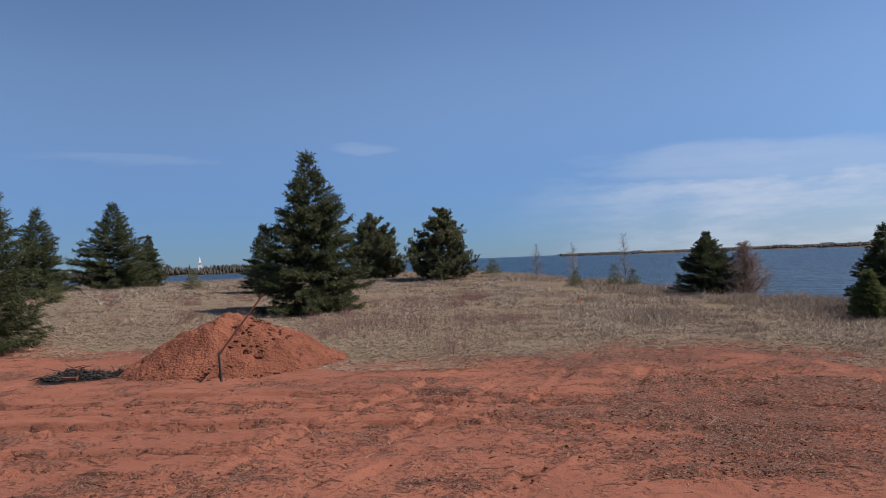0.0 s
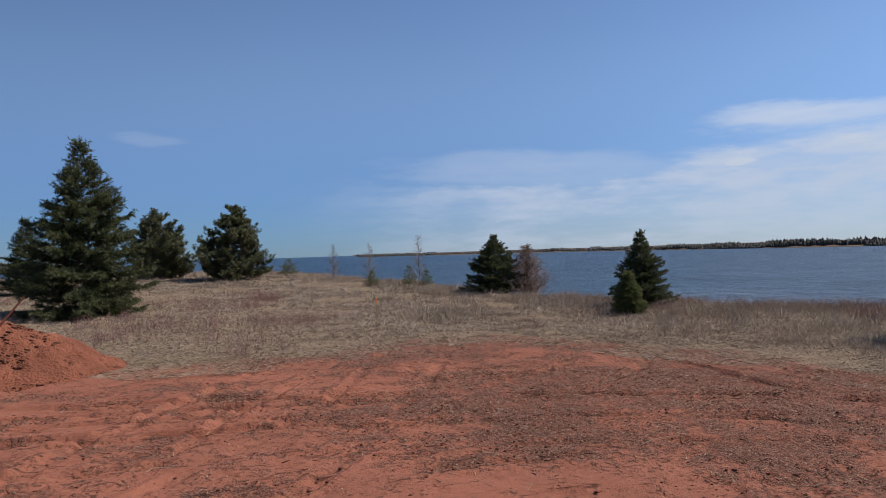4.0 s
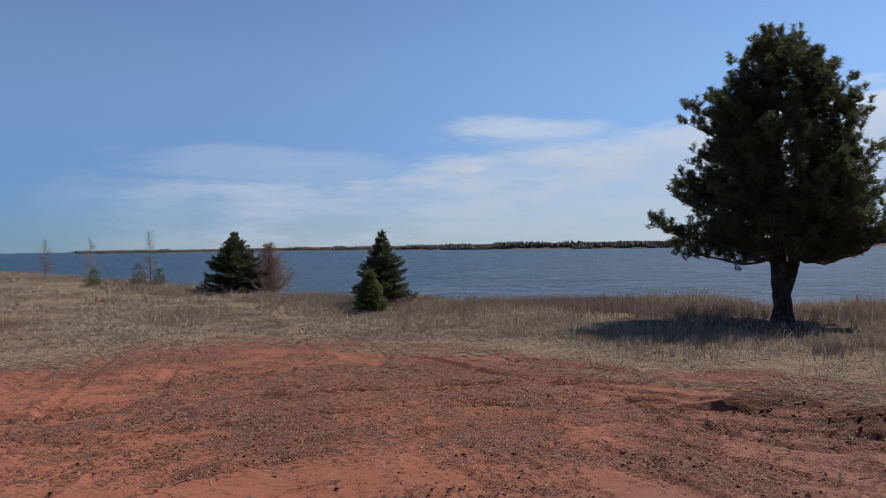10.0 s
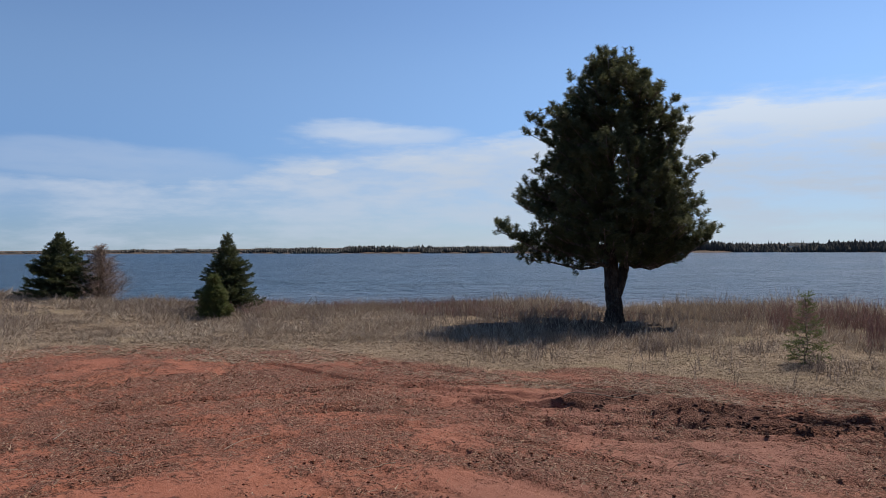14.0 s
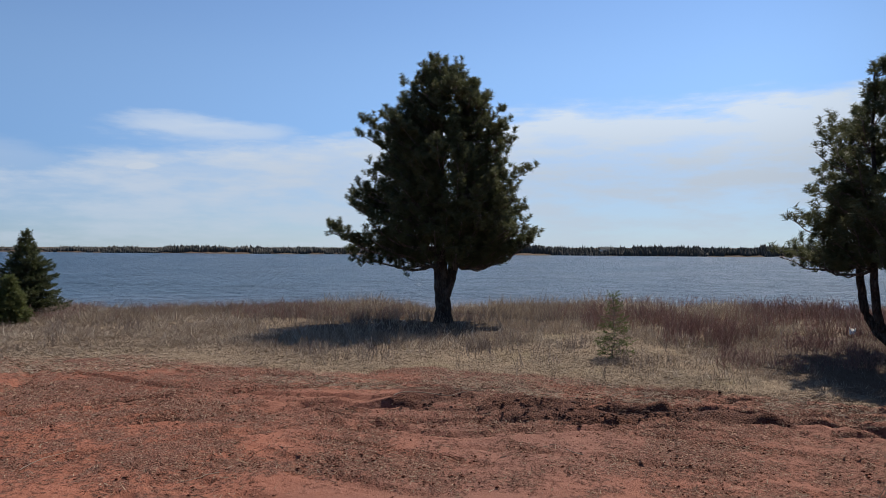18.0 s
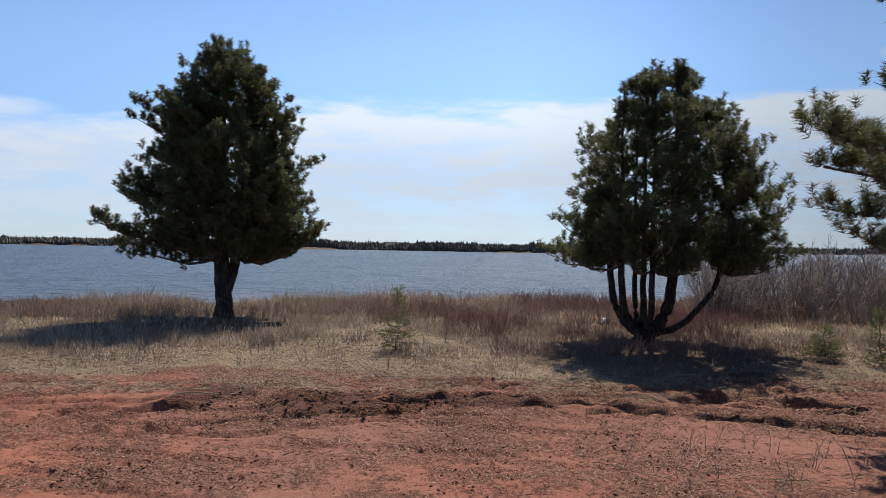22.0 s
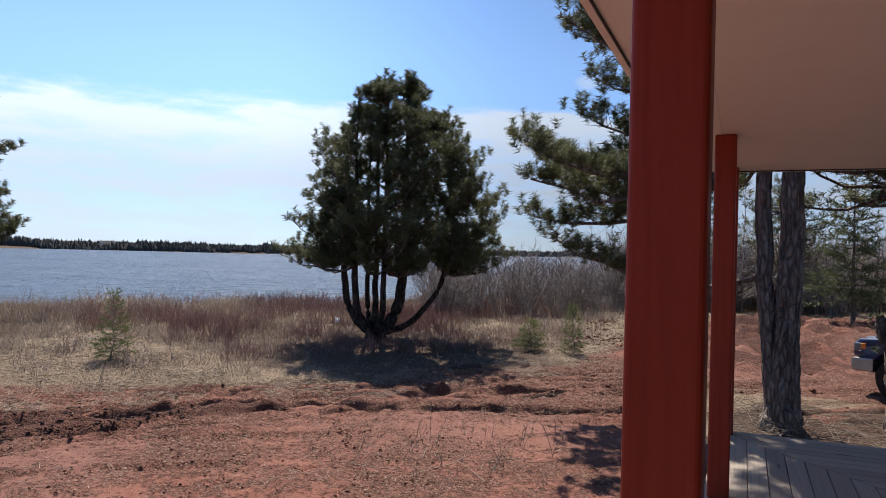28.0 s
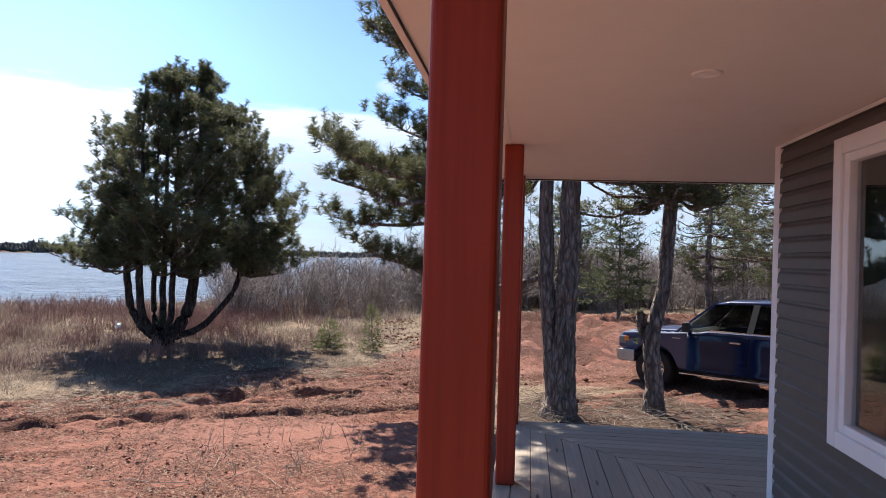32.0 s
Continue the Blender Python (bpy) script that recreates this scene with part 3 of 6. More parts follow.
def rut_field(x, y):
    """Depth and wetness of the wheel ruts."""
    z, wet = np.zeros_like(x), np.zeros_like(x)
    for joints, gauge, depth in TRACKS:
        c = curve_points(joints)
        d = np.gradient(c, axis=0)
        d /= np.linalg.norm(d, axis=1)[:, None]
        near = (x > c[:, 0].min() - 2.2) & (x < c[:, 0].max() + 2.2) & (y > c[:, 1].min() - 2.2) & (y < c[:, 1].max() + 2.2)
        idx = np.nonzero(near)[0]
        for s in range(0, len(idx), 20000):
            k = idx[s:s + 20000]
            q = (x[k, None] - c[None, :, 0]) ** 2 + (y[k, None] - c[None, :, 1]) ** 2
            j = q.argmin(1)
            off = (x[k] - c[j, 0]) * -d[j, 1] + (y[k] - c[j, 1]) * d[j, 0]
            ok = q[np.arange(len(k)), j] < 4
            e = np.abs(off) - gauge + 0.1 * vnoise(x[k] * 0.8, y[k] * 0.8, 2)
            jag = 0.75 + 0.5 * fbm(x[k] * 1.7, y[k] * 1.7, 1, 3)
            cut = -np.exp(-(e / 0.14) ** 4) + 0.4 * np.exp(-((np.abs(e) - 0.22) / 0.06) ** 2)
            amount = np.clip(jag, 0, 1.4) * (0.6 + 0.4 * vnoise(x[k] * 0.3, y[k] * 0.3, 4))
            z[k] += np.where(ok, 1.55 * depth * cut * smooth01(amount, 0.05, 0.6), 0)
            wet[k] = np.maximum(wet[k], np.where(ok, np.exp(-(e / 0.3) ** 2) * depth * 9, 0))
    return z, wet


def land(x, y):
    """Height of the ground without ruts and clods."""
    r, a = np.hypot(x, y), np.degrees(np.arctan2(x, y))
    shore = along(SHORE, a) + 1.3 * vnoise(a * 0.21, a * 0 + 3.0, 1) + 0.7 * vnoise(a * 0.9, a * 0 + 1.0, 2)
    s = r * np.cos(np.radians(a + 25))
    z = 1.4 * smooth01(s, 15, 60) * smooth01(a, 60, 20)
    z = z + 0.10 * vnoise(x * 0.09, y * 0.09, 3) * smooth01(r, 9, 25) + 0.05 * vnoise(x * 0.3, y * 0.3, 1) * smooth01(r, 12, 22)
    z = z + 0.3 * smooth01(a, 117, 128) * smooth01(r, 21, 29) * (0.6 + 0.5 * vnoise(x * 0.4, y * 0.4, 2))
    z = z * smooth01(r, shore + 5, shore) - 3.4 * smooth01(r, shore, shore + 7)
    far = along(FAR, a) * (1 + 0.02 * vnoise(a * 0.5, a * 0 + 7.0, 3) + 0.012 * vnoise(a * 1.7, a * 0 + 9.0, 4))
    z = z + smooth01(r, far - 12, far + 9) * (2.5 + smooth01(r, far, far + 350) * 3.5)
    return z


def floor_at(x, y):
    return float(land(np.array([float(x)]), np.array([float(y)]))[0])


def duff_shade(x, y):
    """Share of dark fallen needles below the pines, widened to paint in their shade."""
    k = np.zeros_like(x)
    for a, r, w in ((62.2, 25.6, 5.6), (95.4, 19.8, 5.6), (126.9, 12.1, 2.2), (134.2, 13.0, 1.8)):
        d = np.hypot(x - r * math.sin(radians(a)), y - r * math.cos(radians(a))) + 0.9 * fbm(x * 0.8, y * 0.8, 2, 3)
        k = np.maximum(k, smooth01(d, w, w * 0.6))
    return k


def crumbs(x, y):
    """Share of loose crumbled soil, dead roots and straw on the yard."""
    a, r = np.degrees(np.arctan2(x, y)), np.hypot(x, y)
    soil = along(SOIL, a)
    k = 0.16 + 0.5 * smooth01(a, 2, 24) * smooth01(a, 54, 42) * smooth01(r, 6.6, 10.6) * smooth01(r, 17.5, 15)
    k = np.maximum(k, 0.52 * smooth01(a, 38, 58) * smooth01(r, 6.5, 9.5 - 2.5 * smooth01(a, 56, 66)))
    k = np.maximum(k, 0.62 * smooth01(soil - r, 3.2 + 2 * smooth01(a, 5, 15), 0.3) * smooth01(a, -12, 6))
    lie = fbm(x * 0.7, y * 0.7, 4, 4) + 0.6 * fbm(a * 0.12, r * 1.6, 2, 3)
    return np.clip(k + 0.3 * lie, 0, 1)


def mire(x, y):
    """Churned wet strip where wheels dug in."""
    a, r = np.degrees(np.arctan2(x, y)), np.hypot(x, y)
    m = smooth01(a, 51, 58) * smooth01(a, 95, 86) * smooth01(np.abs(r - 12.3 - 0.5 * vnoise(a * 0.2, a * 0, 1)), 2.0, 0.7)
    return m * smooth01(fbm(a * 0.16, r * 1.1, 1, 4), -0.55, 0.25)


def churn(x, y):
    """Ragged furrows along the wet strip, with the soil thrown up beside them."""
    a, r = np.degrees(np.arctan2(x, y)), np.hypot(x, y)
    f = np.abs(fbm(a * 0.09, r * 1.0, 2, 3) + 0.25 * fbm(x * 2.1, y * 2.1, 5, 3))
    return mire(x, y) * (0.06 * smooth01(f, 0.6, 0.25) - 0.15 * smooth01(f, 0.15, 0.03) + 0.035 * fbm(x * 3.3, y * 3.3, 3, 3))


def build_ground():
    az = np.radians(np.concatenate([np.arange(-48, 146, 0.22), np.arange(146, 312, 3.5)]))
    rr = np.concatenate([[0.02], np.arange(0.8, 6, 0.4), np.arange(6, 17, 0.06), np.arange(17, 34, 0.2), np.arange(34, 90, 1.0), np.geomspace(90, 4900, 90)])
    A, R = np.meshgrid(az, rr)
    x, y = (R * np.sin(A)).ravel(), (R * np.cos(A)).ravel()
    a, r = np.degrees(np.arctan2(x, y)), R.ravel()
    z = land(x, y)
    soil = along(SOIL, a) + 0.9 * fbm(x * 0.45, y * 0.45, 2, 3)
    wide = smooth01(a, 0, 12) * smooth01(a, 60, 40)
    dirt = smooth01(r, soil + 1.6 + 2.6 * wide, soil - 0.4 - 0.9 * wide)
    dirt = np.where(r > 300, 0.1, dirt)
    dirt = np.where(a > 116, np.maximum(dirt * smooth01(vnoise(x * .5, y * .5, 3) + 0.6, 0, .6), dirt * smooth01(r, 13, 17)), dirt)
    near = np.nonzero((r < 40) & (r > 5))[0]
    rut, wet, crumb, muddy, dug = (np.zeros_like(x) for k in range(5))
    rut[near], wet[near] = rut_field(x[near], y[near])
    crumb[near], muddy[near], dug[near] = crumbs(x[near], y[near]), mire(x[near], y[near]), churn(x[near], y[near])
    rough = 0.028 * fbm(x * 1.1, y * 1.1, 1, 4) + (0.012 + 0.04 * crumb) * np.clip(np.abs(fbm(x * 4.1, y * 4.1, 3, 3)) - 0.1, 0, 1)
    bank = smooth01(a, 112, 120) * smooth01(a, 150, 140) * smooth01(r, 16, 20) * smooth01(r, 34, 30) * (0.5 * np.clip(0.45 - np.abs(fbm(x * 0.8, y * 0.8, 3, 3)) * 1.1, -0.3, 0.5) + 0.12)
    turn = smooth01(a, 20, 63)
    torn = smooth01(fbm(x * 0.5, y * 2.3, 4, 3) * (1 - turn) + fbm(x * 2.3, y * 0.5, 3, 3) * turn, 0.16, 0.3) * smooth01(fbm(x * 0.4, y * 0.4, 5, 2), -0.2, 0.3)
    rough = rough - 0.05 * torn * smooth01(r, 22, 17)
    z = z + np.where(r < 40, (rut + rough + dug) * (0.25 + 0.75 * dirt) + bank, 0)
    dry = smooth01(a, 24, 70) * (0.75 + 0.4 * fbm(x * 0.3, y * 0.3, 4, 3))
    churned = smooth01(a, 112, 118) * smooth01(r, 16, 19) * smooth01(fbm(x * 0.9, y * 0.9, 5, 4), -0.5, 0.15)
    char = np.exp(-(((x + 9.3) / 1.3) ** 2 + ((y - 17.6) / 1.0) ** 2) * 1.2)
    n, m = len(rr), len(az)
    i, j = np.meshgrid(np.arange(n - 1), np.arange(m), indexing="ij")
    q = np.stack([i * m + j, i * m + (j + 1) % m, (i + 1) * m + (j + 1) % m, (i + 1) * m + j], -1).reshape(-1, 4)[:, ::-1]
    ob = fill_np("ground", np.column_stack([x, y, z]), q, M["ground"], None, "", True)
    wet = np.clip(np.maximum(np.maximum(wet * 0.6, muddy), 0.85 * churned), 0, 1)
    for key, val in (("dirt", dirt), ("mud", wet), ("crumb", crumb), ("char", char), ("dry", np.clip(dry, 0, 1)), ("duff_shade", np.where(r > 300, 1.0, duff_shade(x, y)))):
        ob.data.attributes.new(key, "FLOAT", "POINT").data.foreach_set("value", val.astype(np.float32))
    tagged(ob, "rutted red soil yard grading into dry straw meadow", "ground", kind="structure")


def build_water():
    az = np.radians(np.arange(0, 360, 3.0))
    rr = np.concatenate([[24], np.geomspace(34, 4950, 40)])
    A, R = np.meshgrid(az, rr)
    v = np.column_stack([(R * np.sin(A)).ravel(), (R * np.cos(A)).ravel(), np.full(A.size, WATER_Z)])
    n, m = len(rr), len(az)
    i, j = np.meshgrid(np.arange(n - 1), np.arange(m), indexing="ij")
    q = np.stack([i * m + j, i * m + (j + 1) % m, (i + 1) * m + (j + 1) % m, (i + 1) * m + j], -1).reshape(-1, 4)[:, ::-1]
    tagged(fill_np("water", v, q, M["water"]), "wind-rippled blue bay water below the bank", "water", kind="structure")


build_ground()
build_water()

# ---- porch and house: u runs along the porch, v outwards ----
AXIS = radians(124.2)
PU, PV = Vector((math.sin(AXIS), math.cos(AXIS), 0)), Vector((-math.cos(AXIS), math.sin(AXIS), 0))
HOUSE = Matrix(((PU.x, PV.x, 0, 0), (PU.y, PV.y, 0, 0), (0, 0, 1, 0), (0, 0, 0, 1)))
DECK_Z, CEIL_Z, WALL_V, CORNER_U, DECK_END, DECK_OUT = 1.0, 3.49, -1.70, 5.12, 7.27, 0.225
HOUSE_START = -7.0


def porch_post(u):
    ob = thing("porch_post", HOUSE @ Matrix.Translation((u, 0.13, DECK_Z)), "square wooden porch post stained dark red on the deck", "post", "porch posts")
    bm = box(bmesh.new(), -0.07, 0.07, -0.07, 0.07, 0.002, CEIL_Z - DECK_Z - 0.002, 0.012, 3)
    part("shaft", bm, M["post"], ob)
    return ob


for u in (1.386, 5.24, 7.15, -2.5, -6.3):
    porch_post(u)


def lap_siding(parent, u0, u1, z0, z1):
    """Courses of vinyl lap siding in the plane y = 0, facing +y: a flat face under a hollow neck."""
    e = 0.1016
    prof = ((0.0, 0.022), (0.02, 0.026), (0.6, 0.022), (0.7, 0.018), (0.8, 0.01), (1.0, 0.006))
    fs, ts = [q[0] for q in prof], [q[1] for q in prof]
    k = math.floor(z0 / e)
    while k * e < z1 - 1e-4:
        a, b = max(k * e, z0), min((k + 1) * e, z1)
        f0, f1 = a / e - k, b / e - k
        rows = [f0] + [f for f in fs if f0 < f < f1] + [f1]
        side = [(0.001, a)] + [(float(np.interp(f, fs, ts)), (k + f) * e) for f in rows] + [(0.001, b)]
        n = len(side)
        v = [(u, y, z) for u in (u0, u1) for y, z in side]
        f = [(i, i + 1, n + i + 1, n + i) for i in range(n - 1)] + [(n - 1, 0, n, 2 * n - 1), tuple(range(n - 1, -1, -1)), tuple(range(n, 2 * n))]
        fill("siding_plank", v, f, M["siding"], parent)
        k += 1


WIN = (2.55, 4.16, 1.684, 3.366)


def build_house():
    base = HOUSE @ Matrix.Translation((0, WALL_V, 0))
    front = thing("wall_front", base, "charcoal lap-sided house wall beside the porch", "wall", kind="structure")
    a, b, z0, z1 = WIN
    bm = bmesh.new()
    for d in ((HOUSE_START, a, -0.15, 0, 0.2, CEIL_Z - 0.004), (b, CORNER_U, -0.15, 0, 0.2, CEIL_Z - 0.004), (a, b, -0.15, 0, 0.2, z0), (a, b, -0.15, 0, z1, CEIL_Z - 0.004)):
        box(bm, *d)
    part("sheathing", bm, M["siding"], front)
    lap_siding(front, b - 0.004, CORNER_U - 0.09, DECK_Z + 0.012, CEIL_Z - 0.03)
    lap_siding(front, a, b - 0.004, DECK_Z + 0.012, z0 + 0.002)
    lap_siding(front, a, b - 0.004, z1 - 0.002, CEIL_Z - 0.03)
    lap_siding(front, HOUSE_START, a, DECK_Z + 0.012, CEIL_Z - 0.03)
    boxed("frieze_channel", (HOUSE_START, CORNER_U - 0.09, 0.001, 0.022, CEIL_Z - 0.03, CEIL_Z - 0.006), M["trim"], front)
    corner = thing("corner_trim", base, "white vinyl corner trim of the house", "trim", kind="structure")
    bm = box(bmesh.new(), CORNER_U - 0.09, CORNER_U + 0.022, 0.001, 0.024, DECK_Z + 0.012, CEIL_Z - 0.006, 0.004)
    box(bm, CORNER_U + 0.0, CORNER_U + 0.022, -0.09, 0.0, DECK_Z + 0.012, CEIL_Z - 0.006, 0.004)
    part("corner_post", bm, M["trim"], corner)
    end = thing("wall_end", base, "charcoal gable end wall of the house", "wall", kind="structure")
    boxed("sheathing", (CORNER_U - 0.15, CORNER_U, -8.0, -0.152, 0.2, CEIL_Z - 0.004), M["siding"], end)
    back = thing("wall_back", base, "charcoal rear wall of the house", "wall", kind="structure")
    boxed("sheathing", (HOUSE_START, CORNER_U - 0.152, -8.15, -8.0, 0.2, CEIL_Z), M["siding"], back)
    far = thing("wall_far", base, "charcoal wall at the other end of the house", "wall", kind="structure")
    boxed("sheathing", (HOUSE_START, HOUSE_START + 0.15, -7.998, -0.152, 0.2, CEIL_Z), M["siding"], far)
    fl = thing("floor", base, "indoor floor of the house", "floor", kind="structure")
    boxed("slab", (HOUSE_START + 0.152, CORNER_U - 0.152, -7.998, -0.152, 0.9, 1.0), M["room"], fl)
    # window
    w = thing("window_1", base, "white vinyl picture window with reflecting glass", "window", kind="structure")
    for nm, d in (("casing", (a, a + 0.1, 0.0, 0.035, z0, z1)), ("casing", (b - 0.1, b, 0.0, 0.035, z0, z1)), ("casing", (a + 0.101, b - 0.101, 0.0, 0.035, z0, z0 + 0.09)), ("casing", (a + 0.101, b - 0.101, 0.0, 0.035, z1 - 0.09, z1))):
        boxed(nm, d, M["trim"], w, bevel=0.006)
    i0, i1, j0, j1 = a + 0.1, b - 0.1, z0 + 0.09, z1 - 0.09
    for d in ((i0, i0 + 0.065, -0.05, 0.018, j0, j1), (i1 - 0.065, i1, -0.05, 0.018, j0, j1), (i0 + 0.066, i1 - 0.066, -0.05, 0.018, j0, j0 + 0.05), (i0 + 0.066, i1 - 0.066, -0.05, 0.018, j1 - 0.05, j1)):
        boxed("sash", d, M["trim"], w, bevel=0.006)
    g = boxed("pane", (i0 + 0.06, i1 - 0.06, -0.03, -0.024, j0 + 0.045, j1 - 0.045), M["glass"], w)
    g.visible_shadow = False
    # porch ceiling
    c = thing("ceiling", base, "white soffit ceiling of the porch", "ceiling", kind="structure")
    v0, v1 = 0.0, 0.515 - WALL_V
    bm = box(bmesh.new(), HOUSE_START, CORNER_U + 0.02, 0.0, v1 - 0.03, CEIL_Z, CEIL_Z + 0.02)
    box(bm, CORNER_U + 0.021, 7.42, -8.0, v1 - 0.03, CEIL_Z, CEIL_Z + 0.02)
    part("soffit_panel", bm, M["soffit"], c)
    for nm, d, mt in (("fascia", (HOUSE_START, 7.45, v1 - 0.029, v1, CEIL_Z - 0.012, CEIL_Z + 0.2), "soffit"), ("fascia", (7.421, 7.45, -8.0, v1 - 0.03, CEIL_Z - 0.012, CEIL_Z + 0.2), "soffit"),
                      ("bead", (HOUSE_START, 7.42, 1.855, 1.863, CEIL_Z - 0.006, CEIL_Z - 0.001), "trim"), ("drip_edge", (HOUSE_START, 7.44, v1 - 0.036, v1 - 0.03, CEIL_Z - 0.01, CEIL_Z - 0.002), "dark"),
                      ("drip_edge", (7.41, 7.42, -2.0, v1 - 0.04, CEIL_Z - 0.01, CEIL_Z - 0.002), "dark")):
        boxed(nm, d, M[mt], c)
    # roof
    r = thing("roof", base, "low hipped roof over house and porch", "roof", kind="structure")
    o = [(HOUSE_START - 0.4, -8.6), (7.55, -8.6), (7.55, v1 + 0.08), (HOUSE_START - 0.4, v1 + 0.08)]
    top = [(HOUSE_START + 4, -3.2), (3.0, -3.2)]
    v = [(*p, CEIL_Z + 0.201) for p in o] + [(*p, CEIL_Z + 0.24) for p in o] + [(*p, CEIL_Z + 2.6) for p in top]
    f = [(3, 2, 1, 0), (0, 1, 5, 4), (1, 2, 6, 5), (2, 3, 7, 6), (3, 0, 4, 7), (4, 5, 9, 8), (5, 6, 9), (6, 7, 8, 9), (7, 4, 8)]
    fill("shingles", v, f, M["roof"], r)


def pot_light(u, v):
    ob = thing("ceiling_light", HOUSE @ Matrix.Translation((u, v, CEIL_Z)), "small round recessed light in the porch ceiling", "light", "recessed porch lights")
    bm = bmesh.new()
    prof = [(0.066, 0.0), (0.066, -0.006), (0.06, -0.009), (0.048, -0.008), (0.045, -0.003)]
    ring = [[bm.verts.new((r * math.cos(t), r * math.sin(t), z)) for r, z in prof] for t in np.linspace(0, 2 * math.pi, 28, endpoint=False)]
    for i in range(28):
        for j in range(4):
            bm.faces.new((ring[i][j], ring[i][j + 1], ring[(i + 1) % 28][j + 1], ring[(i + 1) % 28][j]))
    part("trim_ring", bm, M["trim"], ob, smooth=True)
    bm = bmesh.new()
    bmesh.ops.create_circle(bm, cap_ends=True, radius=0.046, segments=24, matrix=pose(0, 0, -0.0035, 180))
    part("lens", bm, M["white"], ob)


build_house()
for u, v in ((3.2, -0.75), (0.2, -0.75), (6.2, -3.0)):
    pot_light(u, v)


def build_deck():
    d = thing("deck", HOUSE @ Matrix.Translation((0, 0, DECK_Z)), "weathered grey plank deck with a mitred corner", "deck", kind="structure")
    w, gap = 0.1365, 0.007
    slope = (DECK_END - CORNER_U) / (DECK_OUT - WALL_V)
    bm = bmesh.new()

    def board(p, along_u=True):
        v = [(*q, -0.036) for q in p] + [(*q, 0.0) for q in p]
        ob = fill("deck_board", [(q[0], q[1], q[2]) for q in v] if along_u else [(q[1], -q[0], q[2]) for q in v], [(3, 2, 1, 0), (4, 5, 6, 7), (0, 1, 5, 4), (1, 2, 6, 5), (2, 3, 7, 6), (3, 0, 4, 7)], M["deck"], d)
        if not along_u:
            ob.matrix_basis = pose(0, 0, 0, 0, 0, 90)

    v = DECK_OUT
    while v - w > WALL_V - 0.1:
        a, b = max(v - w, WALL_V + 0.004), v
        ua, ub = (CORNER_U + slope * (q - WALL_V) - 0.004 for q in (a, b))
        if b - a > 0.02:
            board([(HOUSE_START, a), (ua, a), (ub, b), (HOUSE_START, b)])
        v -= w + gap
    u = DECK_END
    while u - w > CORNER_U - 0.1:
        a, b = max(u - w, CORNER_U + 0.024), u
        va, vb = (WALL_V + (q - CORNER_U) / slope - 0.004 for q in (a, b))
        if b - a > 0.02:
            board([(a, -9.5), (b, -9.5), (b, vb), (a, va)], False)
        u -= w + gap
    bm = box(bmesh.new(), HOUSE_START, DECK_END - 0.02, DECK_OUT - 0.06, DECK_OUT - 0.02, -0.28, -0.037)
    box(bm, DECK_END - 0.06, DECK_END - 0.02, -9.5, DECK_OUT - 0.061, -0.28, -0.037)
    for k in np.arange(HOUSE_START + 0.2, DECK_END - 0.3, 0.4):
        box(bm, k, k + 0.038, WALL_V + 0.01, DECK_OUT - 0.062, -0.22, -0.038)
    part("joist_frame", bm, M["stake"], d)
    for u_ in (-6, -3.5, -1, 1.4, 3.2, 5.2, 7.1):
        boxed("pier", (u_ - 0.07, u_ + 0.07, DECK_OUT - 0.2, DECK_OUT - 0.062, -DECK_Z - 0.3, -0.282), M["stake"], d)


build_deck()


# ---- vegetation ----
def tubes(paths, sides=5):
    """Tapered tubes: each path is a list of (x, y, z, radius)."""
    V, F = [], []
    for path in paths:
        p = np.array(path, float)
        n = len(p)
        d = np.gradient(p[:, :3], axis=0)
        d /= np.linalg.norm(d, axis=1)[:, None] + 1e-9
        ref = np.where(np.abs(d[:, 2:3]) > 0.9, np.array([[1.0, 0, 0]]), np.array([[0, 0, 1.0]]))
        a = np.cross(d, ref)
        a /= np.linalg.norm(a, axis=1)[:, None] + 1e-9
        b = np.cross(d, a)
        t = np.linspace(0, 2 * math.pi, sides, endpoint=False)
        ring = p[:, None, :3] + p[:, None, 3:4] * (a[:, None] * np.cos(t)[None, :, None] + b[:, None] * np.sin(t)[None, :, None])
        o = sum(len(v) for v in V)
        V.append(ring.reshape(-1, 3))
        i, j = np.meshgrid(np.arange(n - 1), np.arange(sides), indexing="ij")
        F.append(np.stack([i * sides + j, i * sides + (j + 1) % sides, (i + 1) * sides + (j + 1) % sides, (i + 1) * sides + j], -1).reshape(-1, 4) + o)
    return np.vstack(V), np.vstack(F)


def needles(rng, c, d, shoot, count, size, width, spread=0.9, forward=0.75):
    """Needle tufts: blades leave each shoot (start c, direction d) all round it."""
    n = len(c)
    d = d / (np.linalg.norm(d, axis=1)[:, None] + 1e-9)
    c, d = np.repeat(c, count, 0), np.repeat(d, count, 0)
    at = c + d * (rng.random((n * count, 1)) * shoot)
    q = rng.normal(size=(n * count, 3))
    q -= d * (q * d).sum(1)[:, None]
    q /= np.linalg.norm(q, axis=1)[:, None] + 1e-9
    way = d * (forward + 0.3 * rng.random((n * count, 1))) + q * spread
    way /= np.linalg.norm(way, axis=1)[:, None]
    side = np.cross(way, rng.normal(size=(n * count, 3)))
    side /= np.linalg.norm(side, axis=1)[:, None] + 1e-9
    L = size * (0.7 + 0.6 * rng.random((n * count, 1)))
    w = width * (0.7 + 0.6 * rng.random((n * count, 1)))
    v = np.stack([at - side * w, at + side * w, at + way * L], 1).reshape(-1, 3)
    return v, np.arange(len(v)).reshape(-1, 3)


